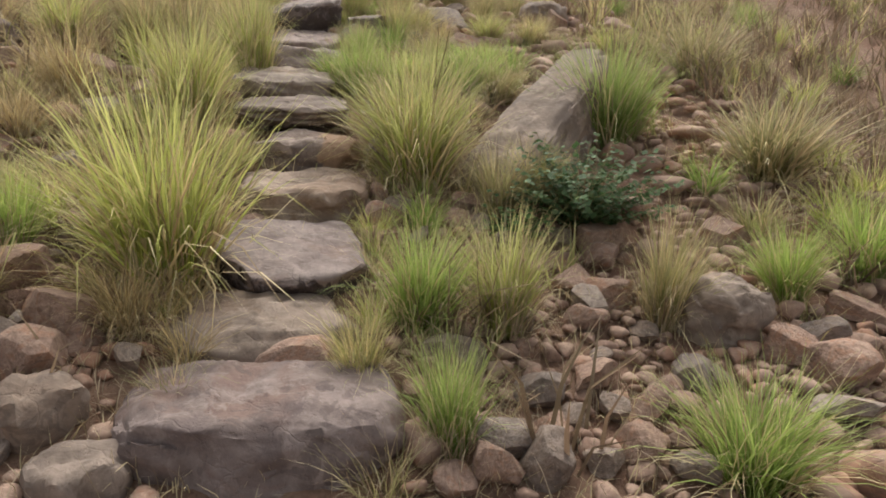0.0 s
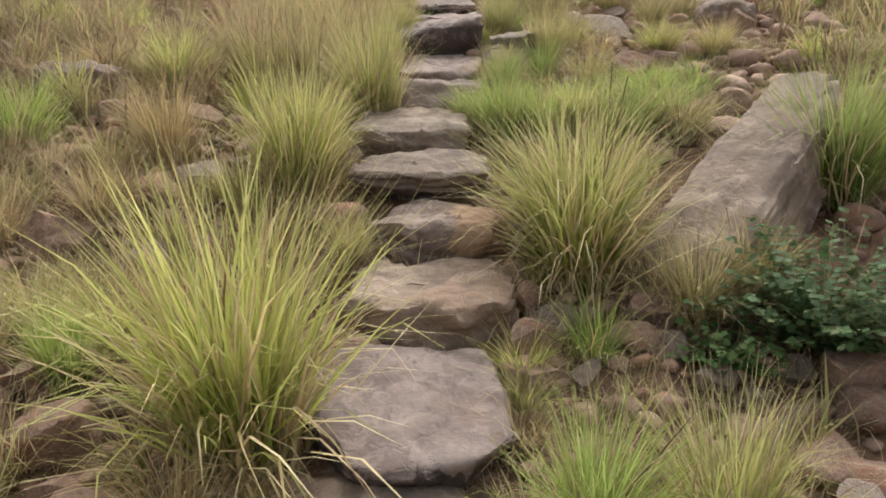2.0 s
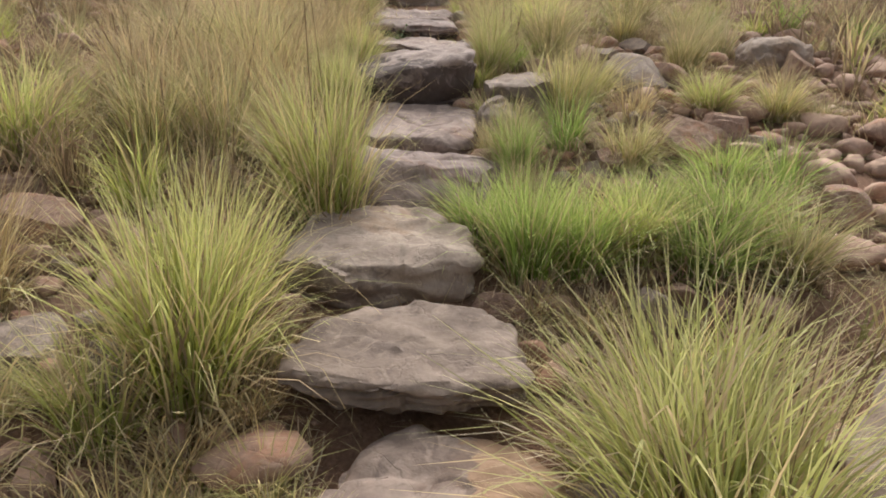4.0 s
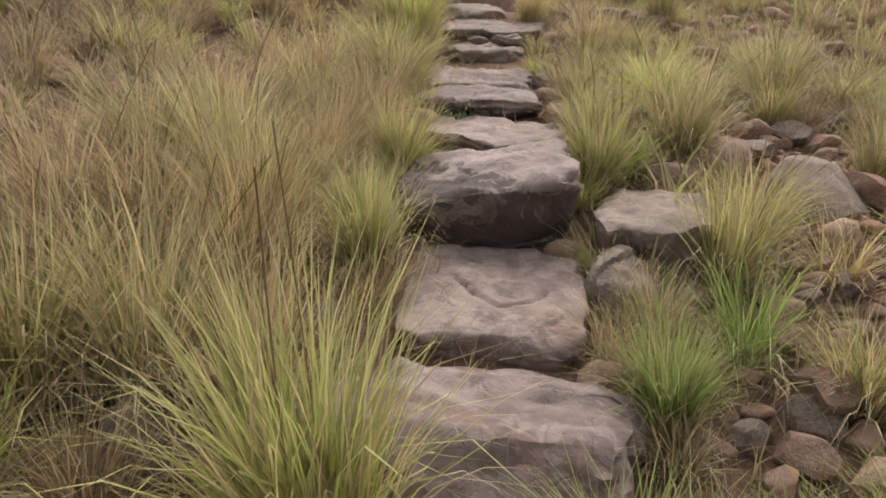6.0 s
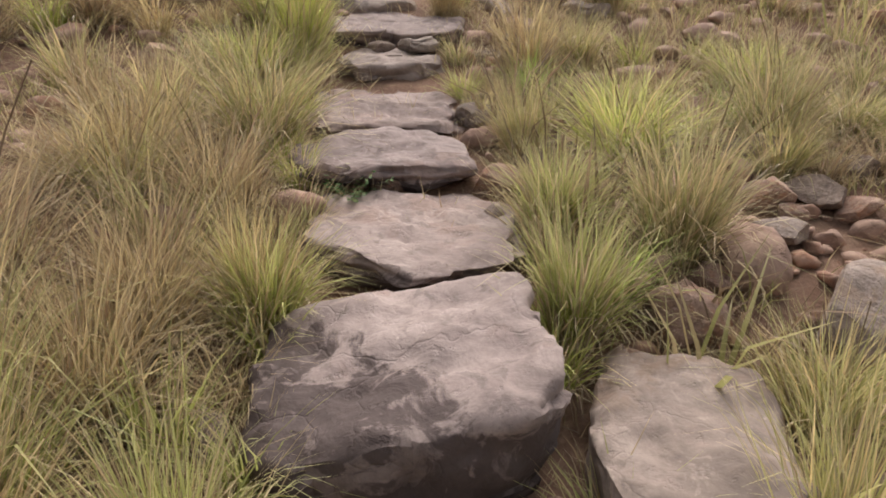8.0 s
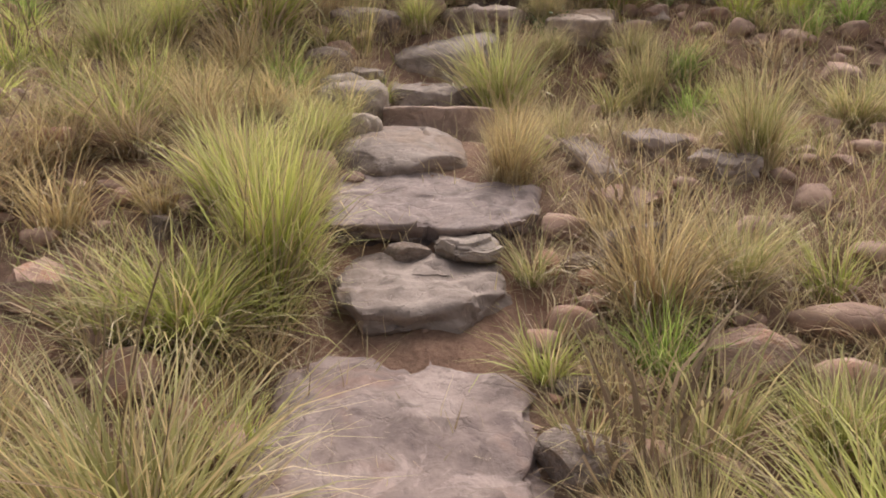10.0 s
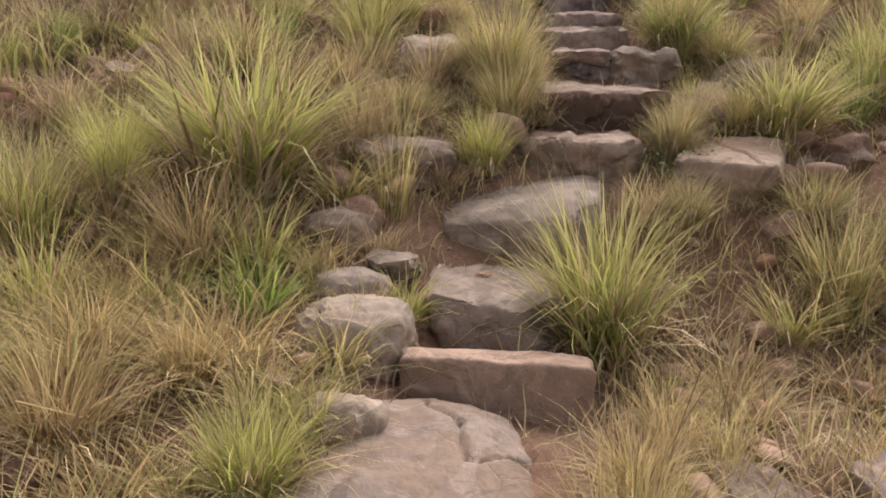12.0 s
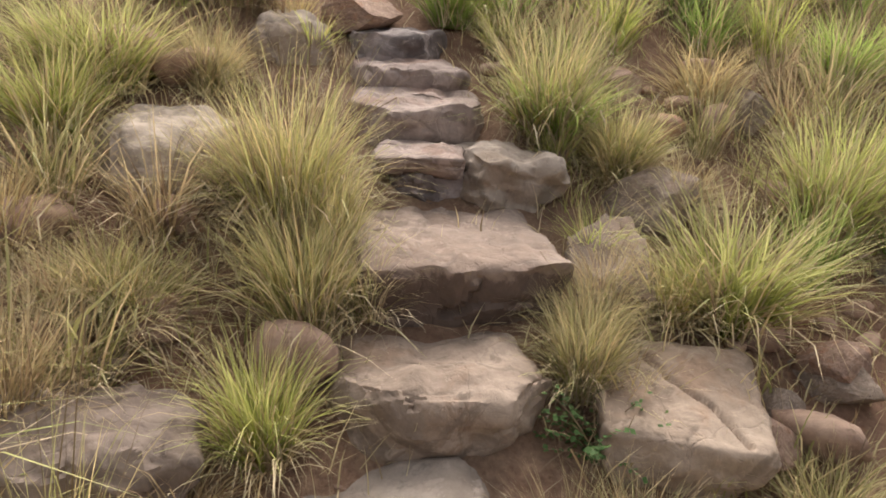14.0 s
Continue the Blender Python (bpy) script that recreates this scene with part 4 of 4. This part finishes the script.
def scree():
    """Cobbles between the named rocks: the nearest as things, the others joined."""
    dice = random.Random(23)
    spots, far_v, far_f, n = list(rock_spots), [], [], 0
    cells = {}
    for a, b, c in spots:
        cells.setdefault((int(a // 0.25), int(b // 0.25)), []).append((a, b, c))
    single = 0
    shapes = [(np.array([v.co[:] for v in m.vertices]), np.array([p.vertices[:] for p in m.polygons])) for m in ROCK_SHAPES[18:]]
    for _ in range(30000):
        near = dice.random() < 0.5
        x, y = (dice.uniform(-1.6, 2.8), dice.triangular(-2.5, 3.6, 2.6)) if near else (dice.uniform(-2.6, 3.4), dice.uniform(3.4, 14.5))
        if abs(x - stair_x(y)) < 0.36 or dice.random() > rubble_share(x, y):
            continue
        if any(abs(x - a) < p and abs(y - b) < q for a, b, p, q in solid_spots):
            continue
        w = min(0.05 + 0.075 * dice.expovariate(1.0), 0.26)
        i, j = int(x // 0.25), int(y // 0.25)
        close = [q for di in (-1, 0, 1) for dj in (-1, 0, 1) for q in cells.get((i + di, j + dj), ())]
        if any((x - a) ** 2 + (y - b) ** 2 < (0.38 * (w + c)) ** 2 for a, b, c in close):
            continue
        if any((x - a) ** 2 + (y - b) ** 2 < 0.06 ** 2 for a, b, c in tuft_spots):
            continue
        cells.setdefault((i, j), []).append((x, y, w))
        h = w * dice.uniform(0.4, 0.6)
        if single < 190 and w > 0.1 and abs(x - stair_x(y)) < 1.7 and y > 1.4:
            rock(x, y, w, h)
            single += 1
            continue
        v, f = dice.choice(shapes)
        turn = Matrix.Rotation(dice.uniform(0, 6.28), 3, "Z") @ Matrix.Rotation(dice.uniform(-0.2, 0.2), 3, "X")
        p = (v * (w, w * 0.8, h * 1.35)) @ np.array(turn).T
        far_v.append(p + (x, y, ground(x, y) - h * 0.35))
        far_f.append(f + n)
        n += len(v)
    me = bpy.data.meshes.new("scree")
    me.from_pydata(np.concatenate(far_v).tolist(), [], np.concatenate(far_f).tolist())
    me.polygons.foreach_set("use_smooth", np.full(len(me.polygons), True))
    tagged(part("scree", me, STONE_RUBBLE), "small reddish brown cobbles strewn over the slope", "scree", kind="stuff")


scree()


def gravel():
    """Small stones too many to count, joined."""
    rng = random.Random(31)
    shapes = []
    for k in range(5):
        bm = bmesh.new()
        bmesh.ops.create_icosphere(bm, subdivisions=1, radius=0.5)
        for v in bm.verts:
            v.co *= rng.uniform(0.75, 1.1)
        shapes.append((np.array([v.co[:] for v in bm.verts]), [[w.index for w in f.verts] for f in bm.faces]))
        bm.free()
    verts, faces, n = [], [], 0
    for _ in range(7000):
        x, y = rng.uniform(-2.6, 3.4), -1.5 + 15.7 * rng.random() ** 1.1
        if rng.random() > 0.15 + rubble_share(x, y) and abs(x - stair_x(y)) > 0.5:
            continue
        v, f = shapes[rng.randrange(5)]
        size, turn = 0.008 + 0.026 * rng.random() ** 3, rng.uniform(0, 6.28)
        c, s = math.cos(turn) * size, math.sin(turn) * size
        z = ground(x, y)
        verts.append(np.stack([x + v[:, 0] * c - v[:, 1] * s, y + v[:, 0] * s + v[:, 1] * c, z + v[:, 2] * size * 0.6], 1))
        faces += [[a + n for a in q] for q in f]
        n += len(v)
    me = bpy.data.meshes.new("gravel")
    me.from_pydata(np.concatenate(verts).tolist(), [], faces)
    tagged(part("gravel", me, STONE_RUBBLE), "loose reddish brown gravel on the soil", "gravel", kind="stuff")


gravel()

# light tufts that fill the slope between the large ones
SMALL, SMALL_DATA, OUTLYING = {}, {}, {}
for kind in ("lime", "dull", "dry", "green"):
    SMALL[kind], SMALL_DATA[kind], OUTLYING[kind] = [], [], []
OUTLYING["withered"] = []
for kind in SMALL:
    count, lean, bend, width, dead, stalks = KINDS[kind]
    for variant in range(3):
        rng = np.random.default_rng(500 + sum(map(ord, kind)) + variant)
        live_data = blades(rng, 150, 0.09, 0.6, lean * 1.2, bend, width * 1.2, segs=3)
        old_data = blades(rng, 56, 0.13, 0.42, 0.7, 1.4, width * 1.1, segs=3, low=0.35)
        live, old = quads("foliage", *live_data), quads("withered_skirt", *old_data)
        live.materials.append(GRASS[kind])
        old.materials.append(DEAD)
        SMALL[kind].append((live, old, None))
        SMALL_DATA[kind].append((live_data, old_data))
fill = random.Random(41)


def fill_tufts(count, low_x, high_x, low_y, high_y, tall, kinds, gap):
    """Light tufts over a stretch of the slope, clear of the stair, of large tufts and of rocks."""
    done = 0
    for _ in range(count * 30):
        if done >= count:
            return
        x, y = fill.uniform(low_x, high_x), fill.uniform(low_y, high_y)
        side = x - stair_x(y)
        if (abs(side) < 0.44 and y < 15.4) or any((x - a) ** 2 + (y - b) ** 2 < (gap + 0.3 * c) ** 2 for a, b, c in tuft_spots):
            continue
        if any((x - a) ** 2 + (y - b) ** 2 < (0.6 * c) ** 2 for a, b, c in rock_spots if c > 0.14):
            continue
        if any(abs(x - a) < p and abs(y - b) < q for a, b, p, q in solid_spots):
            continue
        if side > 0 and fill.random() < min(0.92, rubble_share(x, y)):
            continue
        kind = fill.choice(kinds)
        h, r = fill.uniform(*tall) * (0.75 if abs(side) < 0.7 else 1.0), fill.uniform(0.16, 0.26)
        done += 1
        if -1.7 < side < 1.5 and y < 12.5:
            large, TUFTS[kind] = TUFTS[kind], SMALL[kind]
            grass(kind, x, y, h, r)
            TUFTS[kind] = large
            continue
        a = fill.uniform(0, 6.28)
        turn = np.array([[math.cos(a), math.sin(a), 0], [-math.sin(a), math.cos(a), 0], [0, 0, 1]])
        live, old = fill.choice(SMALL_DATA[kind])
        for key, (v, f, u) in ((kind, live), ("withered", old)):
            OUTLYING[key].append(((v * (r / 0.285, r / 0.285, h / 0.55)) @ turn + (x, y, ground(x, y)), f, u))
        tuft_spots.append((x, y, r))


DRY_MIX, OLIVE_MIX = ("dry", "dry", "dry", "dull", "dull", "lime"), ("dull", "dull", "lime", "dry", "green")
fill_tufts(64, -4.6, -0.5, 3.0, 7.0, (0.28, 0.5), DRY_MIX, 0.11)
fill_tufts(84, -4.6, -0.5, 7.0, 11.5, (0.28, 0.48), DRY_MIX, 0.11)
fill_tufts(50, -3.0, -0.3, 11.5, 16.0, (0.25, 0.45), OLIVE_MIX, 0.11)
fill_tufts(46, -2.2, -0.34, 10.3, 13.2, (0.2, 0.38), DRY_MIX, 0.07)
fill_tufts(14, 0.5, 2.4, 11.4, 13.0, (0.16, 0.3), DRY_MIX, 0.08)
fill_tufts(30, -1.8, -0.4, 2.6, 5.0, (0.16, 0.34), DRY_MIX, 0.07)
fill_tufts(70, 0.5, 5.6, 3.6, 9.5, (0.22, 0.42), OLIVE_MIX, 0.13)
fill_tufts(44, -2.6, 3.4, 13.2, 16.8, (0.38, 0.62), OLIVE_MIX, 0.1)
fill_tufts(14, 0.5, 4.0, 9.5, 11.8, (0.2, 0.4), DRY_MIX, 0.14)
fill_tufts(46, 0.5, 4.0, 11.8, 16.5, (0.25, 0.45), OLIVE_MIX, 0.12)
fill_tufts(44, 0.9, 4.2, 13.0, 17.0, (0.38, 0.62), ("lime", "dull", "lime", "green"), 0.1)


def edge_tufts(count):
    """Small growth along both edges of the stair."""
    for _ in range(count):
        y = fill.uniform(2.4, 15.0)
        x = stair_x(y) + fill.choice((-1, 1)) * fill.uniform(0.34, 0.52)
        if any((x - a) ** 2 + (y - b) ** 2 < 0.11 ** 2 for a, b, c in tuft_spots):
            continue
        kind = fill.choice(("dry", "dull", "dry", "lime"))
        large, TUFTS[kind] = TUFTS[kind], SMALL[kind]
        grass(kind, x, y, fill.uniform(0.14, 0.22), 0.14)
        TUFTS[kind] = large


edge_tufts(120)
for kind, words in (("lime", "yellow-green"), ("green", "fresh green"), ("dull", "dull olive"), ("dry", "dry brown"), ("withered", "withered straw")):
    material = DEAD if kind == "withered" else GRASS[kind]
    name = {"lime": "lime_grass", "green": "green_grass", "dull": "dull_grass", "dry": "brown_grass", "withered": "straw_grass"}[kind]
    if OUTLYING[kind]:
        tagged(part(name, quads(name, *joined(*OUTLYING[kind])), material), words + " grass growing out on the slope", "grass", kind="stuff")


def carpet(name, seed, n, spread_x, spread_y, height, width, lean, bend, segs, material, label, clear=0.42, keep=None):
    """Thin growth too dense to count, in one mesh, clumped by noise."""
    rng = np.random.default_rng(seed)
    clumps = n // 14
    middle, half = (spread_x[0] + spread_x[1]) / 2, (spread_x[1] - spread_x[0]) / 2
    cx = middle + half * np.sign(rng.uniform(-1, 1, clumps)) * rng.uniform(0, 1, clumps) ** (1.6 if half > 6 else 1.0) * rng.uniform(0.85, 1.3, clumps)
    cy = spread_y[0] + (spread_y[1] - spread_y[0]) * rng.uniform(0, 1, clumps) ** 1.2
    ok = [(b > 15.4 or abs(a - stair_x(b)) > clear) and (keep is None or rng.random() < keep(a, b)) for a, b in zip(cx, cy)]
    cx, cy = cx[ok], cy[ok]
    x = np.repeat(cx, 14) + rng.normal(0, 0.05, len(cx) * 14)
    y = np.repeat(cy, 14) + rng.normal(0, 0.05, len(cx) * 14)
    z = np.array([ground(a, b) for a, b in zip(x, y)]) - 0.01
    m = len(x)
    big = np.repeat(rng.uniform(0.5, 1.2, len(cx)), 14)
    data = ribbons(rng, np.stack([x, y, z], 1), rng.uniform(0, 6.28, m), np.abs(rng.normal(0, lean, m)), np.abs(rng.normal(bend, 0.4, m)),
                   height * big * rng.uniform(0.5, 1.1, m), width * rng.uniform(0.6, 1.2, m), segs)
    tagged(part(name, quads(name, *data), material), label, "grass", kind="stuff")


carpet("withered_grass", 61, 62000, (-3.8, 5.0), (-3.5, 16.5), 0.2, 0.0055, 0.55, 1.0, 3, DEAD, "short withered straw grass covering the slope",
       keep=lambda a, b: 1.0 - 0.9 * rubble_share(a, b))
carpet("straw_litter", 62, 36000, (-3.0, 3.6), (-2.0, 15.5), 0.16, 0.005, 1.45, 0.12, 2, DEAD, "fallen straw lying on the soil", clear=0.0)
carpet("olive_grass", 63, 40000, (-3.6, 5.0), (-3.5, 16.5), 0.24, 0.006, 0.4, 0.8, 3, GRASS["dull"], "short olive grass growing in the withered grass",
       keep=lambda a, b: 0.9 - 0.85 * rubble_share(a, b))
carpet("hill_grass", 64, 96000, (-11, 12), (-8.0, 30.0), 0.5, 0.018, 0.35, 0.9, 2, HILL, "tall dry brown grass covering the upper hillside", clear=0.5,
       keep=lambda a, b: 1.0 if b > 14.6 or b < -2.5 + noise.noise((a, 0.0, 8.0)) or abs(a - 0.4) > 2.6 + 0.8 * noise.noise((0.0, b * 0.7, 5.0)) else 0.06)
carpet("hill_olive_grass", 65, 56000, (-10, 11), (-8.0, 28.0), 0.48, 0.018, 0.3, 0.8, 2, GRASS["dull"], "tall olive grass in patches on the upper hillside", clear=0.45,
       keep=lambda a, b: (1.0 if b > 14.4 or b < -2.5 + noise.noise((a, 0.0, 8.0)) or abs(a - 0.4) > 2.6 + 0.8 * noise.noise((0.0, b * 0.7, 5.0)) else 0.08) * (1.0 if noise.noise((a * 0.4, b * 0.4, 3.0)) > 0.0 else 0.25))
carpet("stair_litter", 66, 24000, (-0.75, 1.1), (1.6, 15.0), 0.15, 0.005, 1.15, 0.4, 3, DEAD, "withered straw fallen along the stair", clear=0.28)
carpet("fallen_straw", 67, 5000, (0.5, 2.4), (9.6, 12.6), 0.22, 0.0055, 1.3, 0.3, 2, DEAD, "long fallen straw strewn over reddish soil", clear=0.4)
